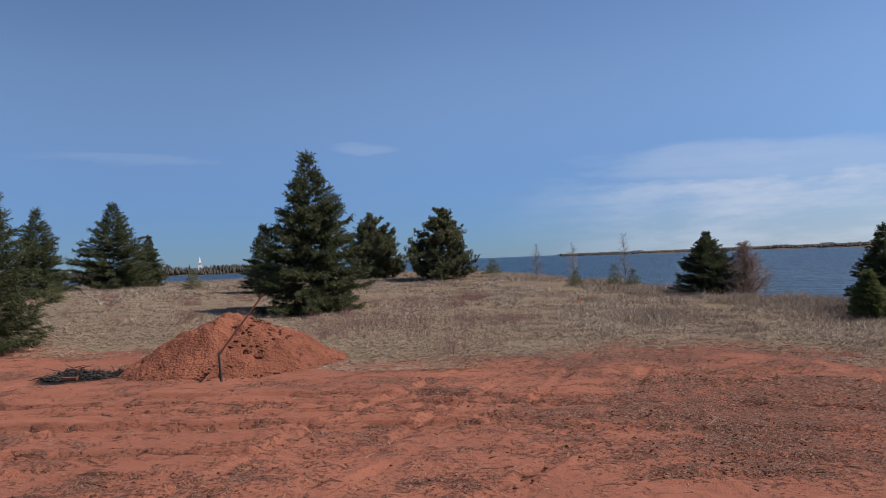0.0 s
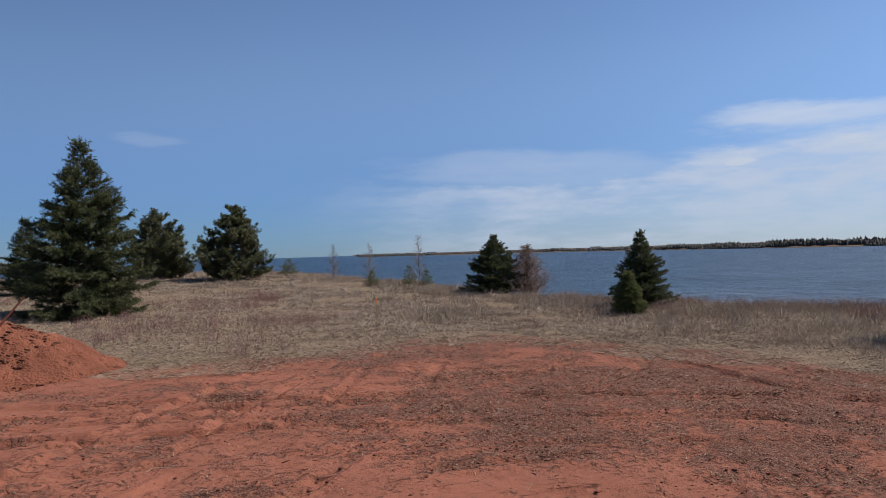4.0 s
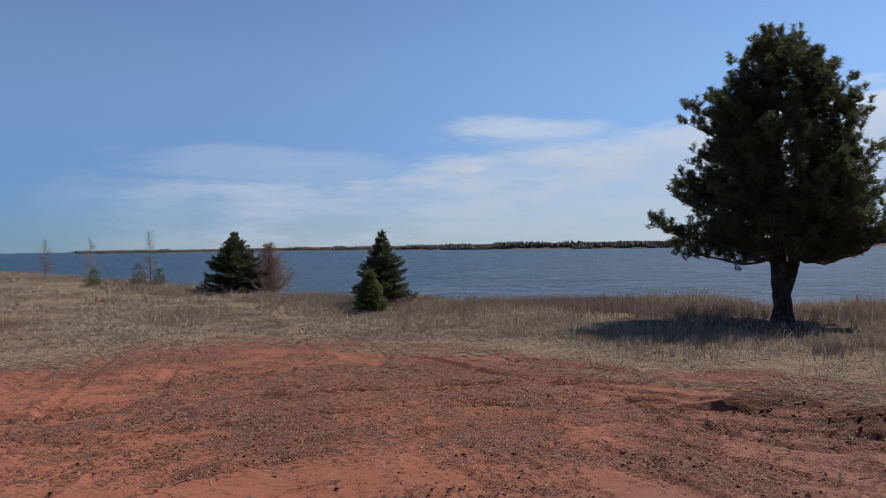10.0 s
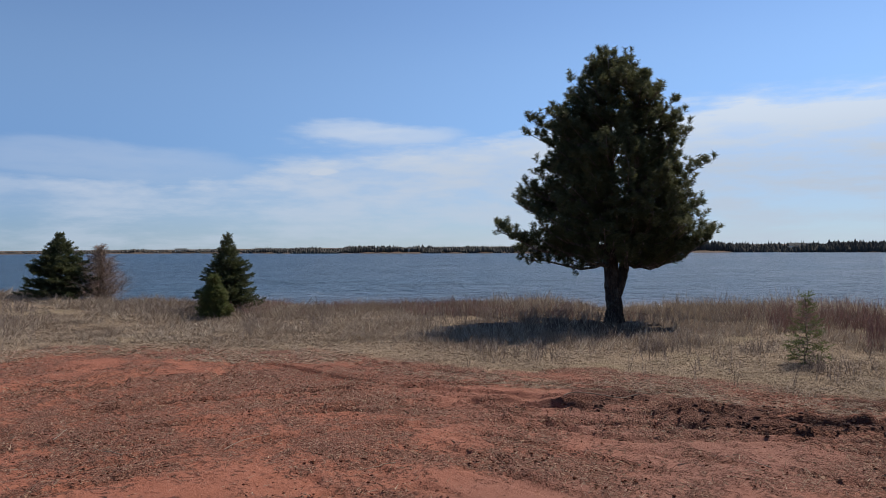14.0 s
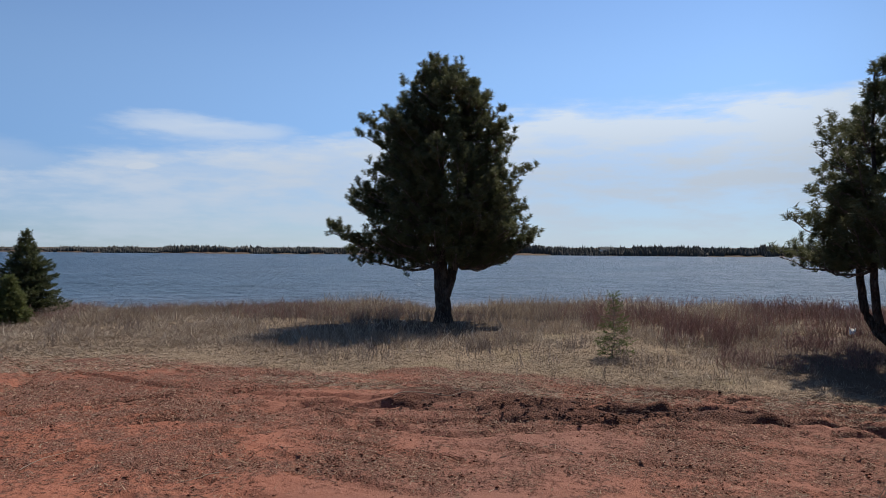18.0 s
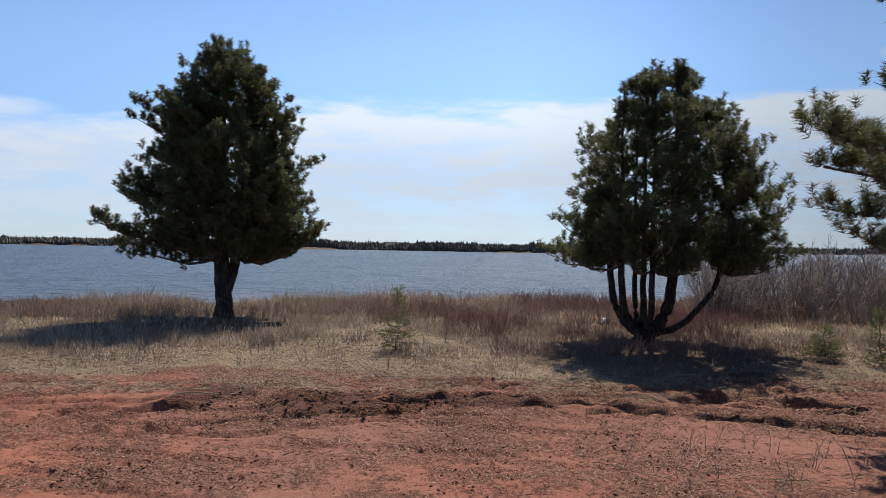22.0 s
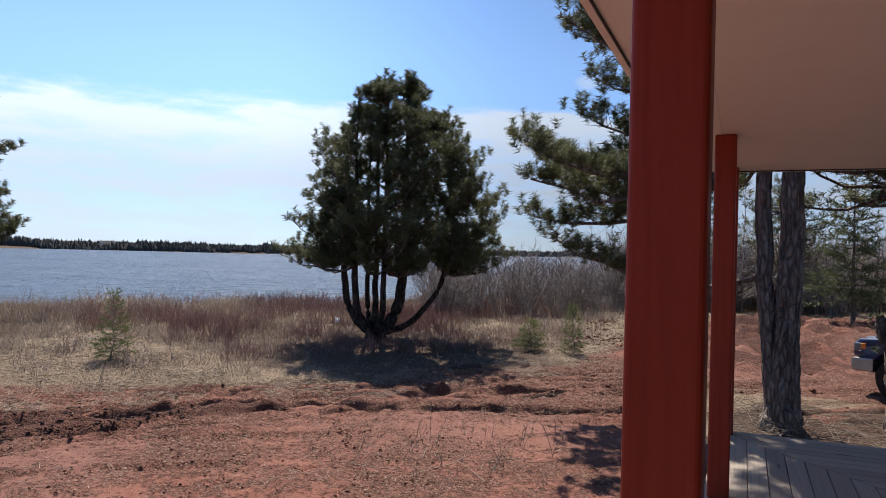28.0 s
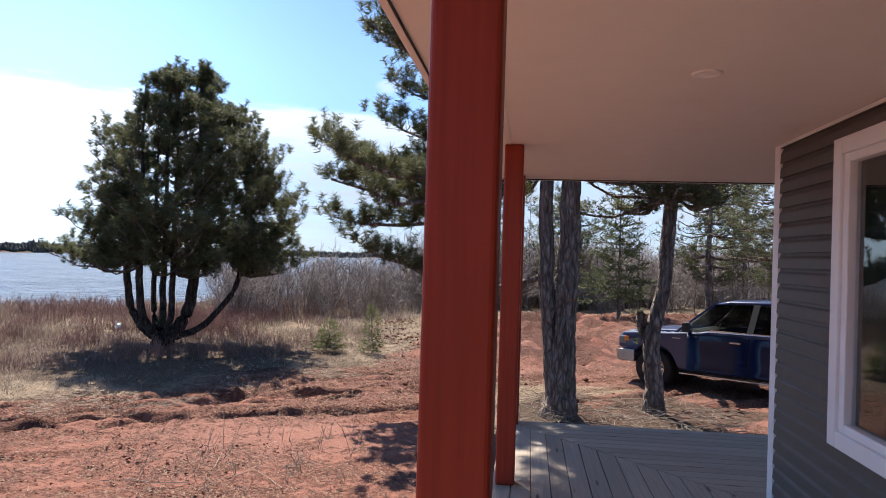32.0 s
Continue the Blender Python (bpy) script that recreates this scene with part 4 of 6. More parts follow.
def limb(rng, p, way, length, r, rise=0.0, kink=0.12, n=6):
    """A bent tapering limb; rise bends it up towards its tip."""
    out, p, way = [], np.array(p, float), np.array(way, float)
    way /= np.linalg.norm(way)
    for i in range(n + 1):
        f = i / n
        out.append((*p, r * (1 - 0.85 * f) + 0.002))
        way = way + rng.normal(size=3) * kink + np.array([0, 0, rise * (0.3 + f)])
        way /= np.linalg.norm(way)
        p = p + way * length / n
    return out


def profile(table, z):
    t = np.array(table, float)
    return float(np.interp(z, t[:, 0], t[:, 1]))


def pine_tree(base, stems, crown, label, seed, boughs_n=200, craggy=0.0, tuft=0.24, blades=15, width=0.011, shoots=8, boughs_at=(), off=(0, 0), lift=0.5, group="trees of the shore", shell=0.5, inner=0.55, per=3, wavy=0.2, plump=0.5, bark="bark"):
    """stems: joints (x, y, z, r) of each stem from the base. crown: (z, reach) of the outline, round the base shifted by off.
    boughs_at: tips (x, y, z) of single long boughs besides."""
    rng = np.random.default_rng(seed)
    x, y = base
    ob = thing("pine_tree", (x, y, floor_at(x, y)), label, "tree", group)
    lines, twigs, tc, td = [], [], [], []
    for joints in stems:
        j = np.array(joints, float)
        fine = np.column_stack([np.interp(np.linspace(0, 1, 26), np.linspace(0, 1, len(j)), curve) for curve in j.T])
        for k in range(3):
            fine[1:-1, :3] = (fine[:-2, :3] + fine[1:-1, :3] * 2 + fine[2:, :3]) / 4
        fine[2:, :2] += rng.normal(size=(24, 2)) * 0.012
        lines.append(fine)
    C = np.array(crown, float)
    targets = []
    z_axis = np.linspace(C[0, 0], C[-1, 0], 60)
    weight = np.interp(z_axis, C[:, 0], C[:, 1]) + 0.15
    weight /= weight.sum()
    for k in range(boughs_n):
        z = rng.choice(z_axis, p=weight) + rng.normal() * 0.08
        R = np.interp(z, C[:, 0], C[:, 1])
        t = k * 2.399 + rng.normal() * 0.3
        q = R * (shell + (1 - shell) * rng.random() ** inner) * (1 - wavy / 2 + wavy * math.sin(3 * t + z * 1.7))
        targets.append((off[0] + q * math.cos(t), off[1] + q * math.sin(t), z, 1.0))
    targets += [(*p, 1.6) for p in boughs_at]
    heads = np.vstack(lines)
    for X, Y, Z, gain in targets:
        d = np.hypot(heads[:, 0] - X, heads[:, 1] - Y)
        want = Z - lift * d - 0.1
        i = int(np.argmin(d * 0.8 + np.abs(heads[:, 2] - want) * 1.2 + (heads[:, 2] > Z) * 2 + (heads[:, 2] < C[0, 0] - 0.15) * 4))
        o, tip = heads[i, :3], np.array((X, Y, Z))
        L = float(np.linalg.norm(tip - o))
        if L < 0.15:
            continue
        f = np.linspace(0, 1, 7)[:, None]
        sag = np.array([0, 0, -0.13 * L]) * (4 * f * (1 - f))
        pp = o + (tip - o) * f + sag + rng.normal(size=(7, 3)) * 0.02 * L * (f * (1 - f) * 4)
        r0 = min(heads[i, 3] * 0.6, 0.012 + 0.012 * L)
        twigs.append([(*p, r0 * (1 - 0.8 * g) + 0.003) for p, g in zip(pp, f[:, 0])])
        out = pp[6] - pp[4]
        out /= np.linalg.norm(out) + 1e-9
        lo = max(0.25, 1 - 0.85 / L)
        m = int(shoots * gain)
        if gain > 1:
            m = int(shoots * L * 1.3)
            lo = 0.3
        for s in range(m):
            g = lo + (1 - lo) * (s + rng.random()) / m
            k = min(5, int(g * 6))
            a = pp[k] + (pp[k + 1] - pp[k]) * (g * 6 - k)
            w = out * 0.5 + rng.normal(size=3) * np.array([0.75, 0.75, 0.35]) + np.array([0, 0, 0.2])
            w /= np.linalg.norm(w)
            l2 = (0.08 + 0.22 * rng.random()) * min(1.0, 0.5 + L * 0.3) * (1.2 if gain > 1 else 1.0)
            e = a + w * l2 + np.array([0, 0, 0.05])
            twigs.append([(*a, 0.008), (*e, 0.004)])
            for n in range(per):
                tc.append((e if n == 0 else a + (e - a) * (0.3 + 0.8 * rng.random())) + rng.normal(size=3) * 0.05)
                td.append(w * 0.45 + rng.normal(size=3) * 0.22 + np.array([0, 0, 0.9]))
    for fine in lines:
        for k in range(7):
            tc.append(fine[-1, :3] + rng.normal(size=3) * 0.06 - np.array([0, 0, 0.1 * k]))
            td.append(np.array([rng.normal() * 0.4, rng.normal() * 0.4, 1.0]))
    for fine in lines:
        if craggy:
            fine = np.column_stack([np.interp(np.linspace(0, 1, 200), np.linspace(0, 1, 26), curve) for curve in fine.T])
        v, f = tubes([fine.tolist()], 26 if craggy else 12)
        if craggy:
            c = np.repeat(fine[:, :3], 26, 0)
            g = np.tile(np.arange(26), len(fine)) * 26.0 / 26
            ring = v - c
            lump = 0.8 * fbm(g * 0.3, v[:, 2] * 2.0, 2, 4) + 0.75 * np.abs(vnoise(g * 1.0, v[:, 2] * 6.0, 4)) + 0.5 * vnoise(g * 1.0, v[:, 2] * 14.0, 3)
            v = c + ring * (1 + craggy * lump)[:, None]
        fill_np("trunk", v, f, M[bark], ob, smooth=True)
    v, f = tubes(twigs, 4)
    tagged(fill_np("branchwork", v, f, M["bark"], ob), kind="stuff")
    v, f = needles(rng, np.array(tc), np.array(td), tuft * 0.65, blades, tuft * plump, width, 1.0, 0.3)
    tagged(fill_np("crown", v, f, M["pine"], ob), kind="stuff")
    return ob


def spruce_tree(base, height, reach, label, seed, density=1.0, mat="spruce", low=0.12, name="spruce_tree", width=0.012, lopside=0.0, blades=12, step=0.028, arms=7, least=4):
    rng = np.random.default_rng(seed)
    x, y = base
    ob = thing(name, (x, y, floor_at(x, y) - 0.02), label, "tree", "trees of the shore")
    trunk = [(rng.normal() * 0.02, rng.normal() * 0.02, height * f, max(0.008, height * 0.013 * (1 - f))) for f in np.linspace(0, 1, 9)]
    boughs, tc, td = [], [], []
    z, turn = low, 0.0
    unit = max(0.1, height * 0.03)
    while z < height * 0.985:
        f = z / height
        R = reach * profile(((0, 0.8), (0.08, 0.97), (0.25, 0.9), (0.45, 0.7), (0.65, 0.45), (0.8, 0.22), (0.9, 0.07), (1, 0.015)), f) + 0.02
        n = arms if f < 0.6 else max(3, arms - 2)
        for b in range(n):
            turn += 2.399 + rng.normal() * 0.2
            L = R * (0.62 + 0.55 * rng.random()) * (1 + lopside * math.cos(turn))
            up = -0.12 + 0.75 * f ** 2 + rng.normal() * 0.07
            path = limb(rng, (0, 0, z), (math.cos(turn), math.sin(turn), up), L, 0.004 + 0.012 * L, 0.10, 0.06, 5)
            boughs.append(path)
            pp = np.array(path)[:, :3]
            m = max(least, int(L / unit * 3.3 * density))
            for s in range(m):
                q = 0.12 + 0.88 * (s + rng.random()) / m
                i = min(4, int(q * 5))
                a = pp[i] + (pp[i + 1] - pp[i]) * (q * 5 - i)
                ax = pp[5] - pp[0]
                ax /= np.linalg.norm(ax) + 1e-9
                sd = np.cross(ax, (0, 0, 1)) * (1 if rng.random() < 0.5 else -1)
                w = ax * (0.5 + 0.5 * rng.random()) + sd * rng.random() * 1.0 + np.array([0, 0, rng.normal() * 0.22 - 0.05])
                off = w * unit * (0.5 + 1.6 * rng.random()) * (1.1 - q)
                tc.append(a)
                td.append(w)
                tc.append(a + off)
                td.append(w + rng.normal(size=3) * 0.3)
        z += height * step * (0.7 + 0.6 * rng.random())
    for k in range(int(8 * density) + 4):
        tc.append(np.array([0, 0, height * (0.9 + 0.1 * rng.random())]))
        td.append(np.array([rng.normal() * 0.5, rng.normal() * 0.5, 1.2]))
    v, f = tubes([trunk], 7)
    fill_np("trunk", v, f, M["bark"], ob, smooth=True)
    v, f = tubes(boughs, 3)
    tagged(fill_np("branchwork", v, f, M["bark"], ob), kind="stuff")
    v, f = needles(rng, np.array(tc), np.array(td), unit * 1.5, blades, unit * 0.62, width, 0.7)
    tagged(fill_np("crown", v, f, M[mat], ob), kind="stuff")
    return ob


def shrub_paths(rng, x, y, h, stems, spread=0.35, r=0.008, twigs=5):
    out = []
    z = floor_at(x, y) - 0.03
    for s in range(stems):
        t = rng.random() * 6.283
        L = h * (0.6 + 0.5 * rng.random())
        p = limb(rng, (x + rng.normal() * 0.12 * h, y + rng.normal() * 0.12 * h, z), (math.cos(t) * spread, math.sin(t) * spread, 1), L, r, 0.03, 0.09, 5)
        out.append(p)
        pp = np.array(p)
        for k in range(twigs):
            i = rng.integers(1, 5)
            w = rng.normal(size=3) * 0.5 + np.array([0, 0, 0.7])
            q = limb(rng, pp[i, :3], w, L * (0.2 + 0.3 * rng.random()), r * 0.5, 0.06, 0.12, 3)
            out.append(q)
            if twigs > 5:
                for e in range(3):
                    g = np.array(q)[rng.integers(1, 3), :3]
                    out.append(limb(rng, g, rng.normal(size=3) * 0.5 + np.array([0, 0, 0.6]), L * 0.15, r * 0.3, 0.05, 0.1, 2))
    return out


def polar(a, r):
    return r * math.sin(radians(a)), r * math.cos(radians(a))


def bare_tree(a, r, h, label, seed, mat="twig", reach=0.25, name="bare_tree", n=60, stem=0.03):
    """A leafless tree with one leader and fine side shoots."""
    rng = np.random.default_rng(seed)
    x, y = polar(a, r)
    ob = thing(name, (x, y, floor_at(x, y) - 0.02), label, "tree", "trees of the shore")
    lead = [(rng.normal() * 0.02 * h * f, rng.normal() * 0.02 * h * f, h * f, stem * (1 - 0.9 * f) + 0.003) for f in np.linspace(0, 1, 8)]
    v, f = tubes([lead], 6)
    fill_np("trunk", v, f, M["bark"], ob)
    paths = []
    for k in range(n):
        q = 0.12 + 0.86 * (k + rng.random()) / n
        t = rng.random() * 6.283
        L = h * reach * (1.15 - q) * (0.6 + 0.6 * rng.random())
        p = limb(rng, (0, 0, h * q), (math.cos(t), math.sin(t), 0.35 + 0.5 * rng.random()), L, 0.005 + 0.006 * L, 0.07, 0.1, 4)
        paths.append(p)
        for e in range(4):
            g = np.array(p)[rng.integers(1, 4), :3]
            paths.append(limb(rng, g, rng.normal(size=3) * 0.6 + np.array([math.cos(t), math.sin(t), 0.3]), L * 0.4, 0.005, 0.05, 0.12, 2))
    v, f = tubes(paths, 3)
    tagged(fill_np("branchwork", v, f, M[mat], ob), kind="stuff")
    return ob


# spruces on the meadow
for a, r, h, w, sd, lab, kw in (
    (-33.5, 28.0, 6.2, 2.35, 1, "broad dark spruce at the edge of the dirt yard", {}),
    (-29.9, 52.0, 5.6, 2.1, 2, "dark pointed spruce in the dry meadow", {}),
    (-25.0, 58.0, 6.4, 3.4, 3, "wide twin-topped dark spruce on the meadow", {}),
    (-22.6, 66.0, 4.3, 1.3, 4, "small spruce behind a larger one", {}),
    (-10.6, 33.5, 7.25, 2.8, 5, "tall dark green spruce spreading low over the meadow", {"density": 1.4, "width": 0.014}),
    (-14.2, 47.0, 4.3, 1.55, 6, "small dark spruce behind the tall one", {}),
    (20.5, 38.5, 3.15, 1.8, 7, "dark spruce on the bank above the bay", {}),
    (32.0, 31.3, 3.25, 1.3, 8, "pointed spruce on the bank with a long leader", {}),
    (31.0, 29.0, 1.65, 0.62, 9, "light green young spruce before a darker one", {"mat": "young"}),
):
    spruce_tree(polar(a, r), h, w, lab, sd, **kw)

for a, r, h, w, sd in ((76.2, 17.4, 1.5, 0.42, 21), (108.3, 19.3, 0.8, 0.42, 22), (111.7, 19.0, 1.25, 0.25, 23), (10.6, 44, 0.9, 0.4, 24), (13.6, 44, 1.2, 0.45, 25), (15.0, 43, 1.0, 0.4, 26), (4.0, 58, 1.2, 0.9, 27), (-19.6, 52, 1.3, 0.8, 28), (-29, 46, 1.0, 0.9, 29)):
    spruce_tree(polar(a, r), h, w, "sparse light green spruce sapling in dry grass", sd, 0.36, "young", 0.12, "spruce_sapling", 0.007, blades=8, step=0.05, arms=5, least=2)

# pines
pine_tree(polar(62.6, 26.0), [
    [(0, 0, -0.05, 0.4), (0.03, 0, 0.4, 0.29), (-0.05, 0.05, 1.5, 0.28), (-0.1, 0.1, 2.6, 0.22), (-0.1, 0.1, 5.5, 0.15), (-0.05, 0.05, 9.4, 0.03)],
    [(0.02, -0.06, 1.0, 0.22), (0.16, -0.28, 1.8, 0.19), (0.22, -0.4, 2.6, 0.16), (0.3, -0.6, 5.0, 0.1), (0.3, -0.7, 8.2, 0.03)]],
    ((2.25, 2.5), (2.8, 3.2), (3.5, 3.5), (4.6, 3.25), (5.8, 2.95), (7.0, 2.55), (7.6, 2.3), (8.6, 1.6), (9.1, 1.15), (9.5, 0.6)),
    "tall dark pine with a forked trunk on the grassy bank", 41, 560, shoots=9, lift=0.12, shell=0.22, inner=0.5, tuft=0.32, width=0.0115, blades=44, per=2, wavy=0.14, plump=0.48, bark="darkbark",
    boughs_at=((-2.58, 3.20, 3.3), (-1.9, 3.64, 3.5), (-1.5, 3.3, 2.6), (-1.7, 2.9, 4.6), (-1.4, 2.66, 7.4), (-1.5, 2.5, 6.8), (0.86, -3.20, 3.1), (1.71, -2.60, 4.2), (1.3, -2.9, 5.6)))
# many-stemmed pine: the stems leave a low stump and turn upright
RX, RY = math.sin(radians(187)), math.cos(radians(187))


def stem(side, depth, h, r, flat=0.5):
    def q(f, g, z, rr):
        return (RX * side * f - RY * depth * g, RY * side * f + RX * depth * g, z, rr)
    return [q(0, 0, 0.15, r * 1.5), q(0.45, 0.4, 0.34, r * 1.2), q(0.9, 0.8, flat + 0.25, r), q(1, 1, flat + 1.1, r * 0.9), q(1.04, 1.1, h * 0.55, r * 0.6), q(1.02, 1.1, h, 0.02)]


pine_tree(polar(95.8, 20.2), [
    [(0, 0, -0.1, 0.34), (0, 0, 0.2, 0.27), (0.02, 0.02, 0.5, 0.18)],
    stem(-0.95, 0.2, 5.8, 0.1, 0.75), stem(-0.6, -0.5, 6.7, 0.1, 0.55), stem(-0.3, 0.75, 6.4, 0.075, 0.4), stem(-0.05, 0.4, 6.9, 0.09, 0.6), stem(0.2, -0.7, 6.6, 0.085, 0.45), stem(0.75, 0.15, 6.9, 0.15, 0.85), stem(2.0, 0.3, 5.0, 0.075, 1.1)],
    ((2.1, 2.4), (2.6, 2.95), (3.2, 3.2), (3.8, 3.15), (4.8, 2.75), (5.9, 2.1), (6.6, 1.45), (7.1, 0.9), (7.35, 0.4)),
    "many-stemmed spreading pine with stems rising from one stump", 42, 440, shoots=7, off=(RX * 0.6, RY * 0.6), lift=0.3, shell=0.25, inner=0.5, tuft=0.3, width=0.0085, blades=44, per=2, wavy=0.1, plump=0.46, bark="darkbark",
    boughs_at=[(RX * 0.5 + q * math.cos(t), RY * 0.5 + q * math.sin(t), z) for q, t, z in ((3.2, 1.6, 2.35), (3.1, 1.2, 2.6), (3.2, 2.1, 2.4), (2.8, 2.7, 2.3), (3.0, 3.3, 2.35), (2.9, 3.9, 2.3), (3.2, 4.4, 2.4), (3.2, 4.75, 2.7), (3.2, 5.2, 2.4), (2.9, 0.5, 2.4), (2.9, 1.7, 3.3), (3.1, 4.6, 3.4))])
# old pine at the end of the deck
pine_tree(polar(126.9, 12.1), [
    [(0, 0, -0.1, 0.36), (-0.02, -0.03, 0.35, 0.24), (-0.03, -0.04, 1.3, 0.19), (-0.05, -0.07, 2.6, 0.175), (-0.08, -0.1, 5, 0.14), (0, 0.2, 13, 0.03)],
    [(0.04, 0.05, 0.3, 0.17), (0.1, 0.14, 1.2, 0.13), (0.16, 0.22, 2.4, 0.125), (0.2, 0.28, 5, 0.1), (0.2, 0.3, 12, 0.03)]],
    ((4.4, 1.3), (5.2, 1.8), (6.5, 2.2), (7.4, 2.3), (8.3, 3.9), (9.5, 4.1), (11, 3.0), (13, 0.6)),
    "old pine with two rough trunks beside the deck", 43, 520, tuft=0.28, blades=54, width=0.006, shoots=13, per=2, plump=0.46, off=(0.2, 0.1), lift=0.12, craggy=0.075,
    boughs_at=tuple((polar(a, r)[0] - polar(126.9, 12.1)[0], polar(a, r)[1] - polar(126.9, 12.1)[1], z) for a, r, z in ((110.5, 10.8, 6.2), (113, 10.5, 6.0), (114.5, 10.5, 6.3))) + tuple((-1.0 + 3.0 * ((k * 0.618) % 1), 2.5 + 2.5 * k / 21, 6.9 + 4.6 * k / 21 + 1.1 * ((k * 0.382) % 1)) for k in range(22) if k % 5 != 2) + ((1.3, 3.8, 4.4), (4.6, 2.8, 5.0), (1.9, 3.5, 3.9), (1.0, 3.2, 8.4), (0.2, 3.6, 8.6), (0.5, 3.9, 9.0), (2.92, 3.32, 4.75), (2.48, 3.25, 3.3), (3.03, 2.69, 4.1), (2.07, 2.71, 6.5), (2.86, 2.25, 5.3), (1.92, 2.34, 7.2), (3.06, 1.96, 3.6), (2.79, 2.08, 6.0), (2.15, 1.87, 4.5), (2.56, 1.56, 6.6), (1.56, 1.79, 5.5), (2.38, 2.97, 3.0), (0.29, -1.39, 4.3), (-1.49, -1.51, 4.2), (2.20, -0.15, 3.9)))
pine_tree(polar(134.2, 13.0), [
    [(0, 0, -0.1, 0.23), (0, 0, 0.4, 0.155), (0.06, 0.08, 1.3, 0.14), (-0.05, -0.12, 2.2, 0.12), (-0.15, -0.2, 5, 0.11), (-0.2, -0.2, 10.5, 0.02)],
    [(0.06, 0.08, 1.2, 0.1), (0.16, 0.2, 1.55, 0.09), (0.17, 0.21, 1.75, 0.07)]],
    ((3.6, 1.8), (5, 2.8), (7, 2.8), (9, 1.8), (10.5, 0.5)), "slim crooked pine between deck and truck", 44, 140, tuft=0.2, blades=16, width=0.009, shoots=10, lift=0.1, craggy=0.075,
    boughs_at=((-0.64, -1.28, 3.9), (-1.45, 0.01, 4.4), (1.62, -0.45, 3.7)))
for a, r, h, sd, w in ((-5.6, 57, 5.0, 45, 2.75), (-0.2, 53, 5.3, 46, 2.85)):
    pine_tree(polar(a, r), [[(0, 0, -0.1, 0.22), (0, 0, 1, 0.17), (0, 0, h - 0.4, 0.03)]], ((0.35, w * 0.85), (1.0, w), (2.2, w * 0.95), (3.3, w * 0.75), (4.3, w * 0.48), (h, 0.5)),
              "round-crowned pine standing on the meadow rise", sd, 200, tuft=0.32, width=0.024, blades=12, shoots=11, lift=0.2)
for a, r, h, sd in ((121, 37, 7.5, 47), (143, 27, 8.5, 48), (138, 32, 8.0, 49), (127, 36, 6.6, 51), (140.5, 36, 8.5, 54)):
    pine_tree(polar(a, r), [[(0, 0, -0.1, 0.18), (0, 0.1, 2, 0.13), (0, 0, h, 0.03)]], ((1.7, 1.4), (3, 2.4), (5, 2.2), (h - 1, 1.2), (h, 0.3)),
              "thin pine in the thicket behind the truck", sd, 110, tuft=0.26, width=0.01, blades=16, shoots=7, lift=0.1, per=2)
spruce_tree(polar(131.3, 29), 6.6, 1.6, "dark spruce in the thicket behind the truck", 52, 0.6, low=1.0, arms=5, step=0.035)
bare_tree(23.1, 38.0, 3.3, "leafless brown larch beside a spruce", 61, "larch", 0.5, "larch_tree", 520, 0.07)
for a, r, h, sd in ((7.5, 47, 2.6, 62), (10.4, 45, 2.7, 63), (14.4, 43, 3.2, 64)):
    bare_tree(a, r, h, "thin leafless sapling near the bank", sd, "twig", 0.3, "bare_sapling", 70, 0.025)


for k in range(26):
    rng = np.random.default_rng(400 + k)
    bare_tree(117 + 26 * (k + rng.random()) / 26, 30 + 8 * rng.random(), 3.6 + 2.4 * rng.random(), "slender leafless alder in the thicket behind the truck", 430 + k, "alder", 0.3, "bare_tree", 36, 0.035)


def scatter(rng, n, a0, a1, f0, f1):
    """Places by azimuth and by share of the way to the shore."""
    a = a0 + (a1 - a0) * rng.random(n)
    s = along(SHORE, a)
    r = np.sqrt(f0 ** 2 + (f1 ** 2 - f0 ** 2) * rng.random(n)) * s
    return a, r


def build_thickets():
    """Alder bushes round the truck and along the bank: a few shapes, turned and scaled."""
    rng = np.random.default_rng(70)
    shapes, arrays = [], []
    for k in range(7):
        v, f = tubes(shrub_paths(rng, 0, 0, 1.9, 10, 0.36, 0.014, 7), 3)
        v = v - np.array([0, 0, floor_at(0, 0)])
        me = fill_np("bare_bush", v, f, M["alder"])
        shapes.append(me.data)
        arrays.append((v, f))
        bpy.data.objects.remove(me)
    V, F, o = [], [], 0
    for k in range(400):
        a = 100 + 52 * rng.random() if k < 210 else 114 + 38 * rng.random()
        r = along(SHORE, np.array([a]))[0] * (0.74 + 0.26 * rng.random())
        if a > 116:
            r = max(r, 29.5 + 6 * rng.random() + (5 if k > 270 else 0))
        x, y = polar(a, r)
        s = 0.7 + 0.5 * rng.random() + (0.75 if a > 115 else 0.28)
        m = Matrix.LocRotScale((x, y, floor_at(x, y) - 0.05), Euler((0, 0, rng.random() * 6.28)), (s * 1.1, s * 1.1, s))
        if k <= 270:
            ob = new("bare_bush", shapes[k % 7])
            ob.matrix_basis = m
            tagged(ob, "leafless grey-brown alder bush on the bank", "bush", "bushes of the bank")
            continue
        v, f = arrays[k % 7]
        q = np.array(m)
        V.append(v @ q[:3, :3].T + q[:3, 3])
        F.append(f + o)
        o += len(v)
    tagged(fill_np("bare_thicket", np.vstack(V), np.vstack(F), M["alder"]), "dense leafless alder thicket far behind the truck", "thicket", kind="stuff")


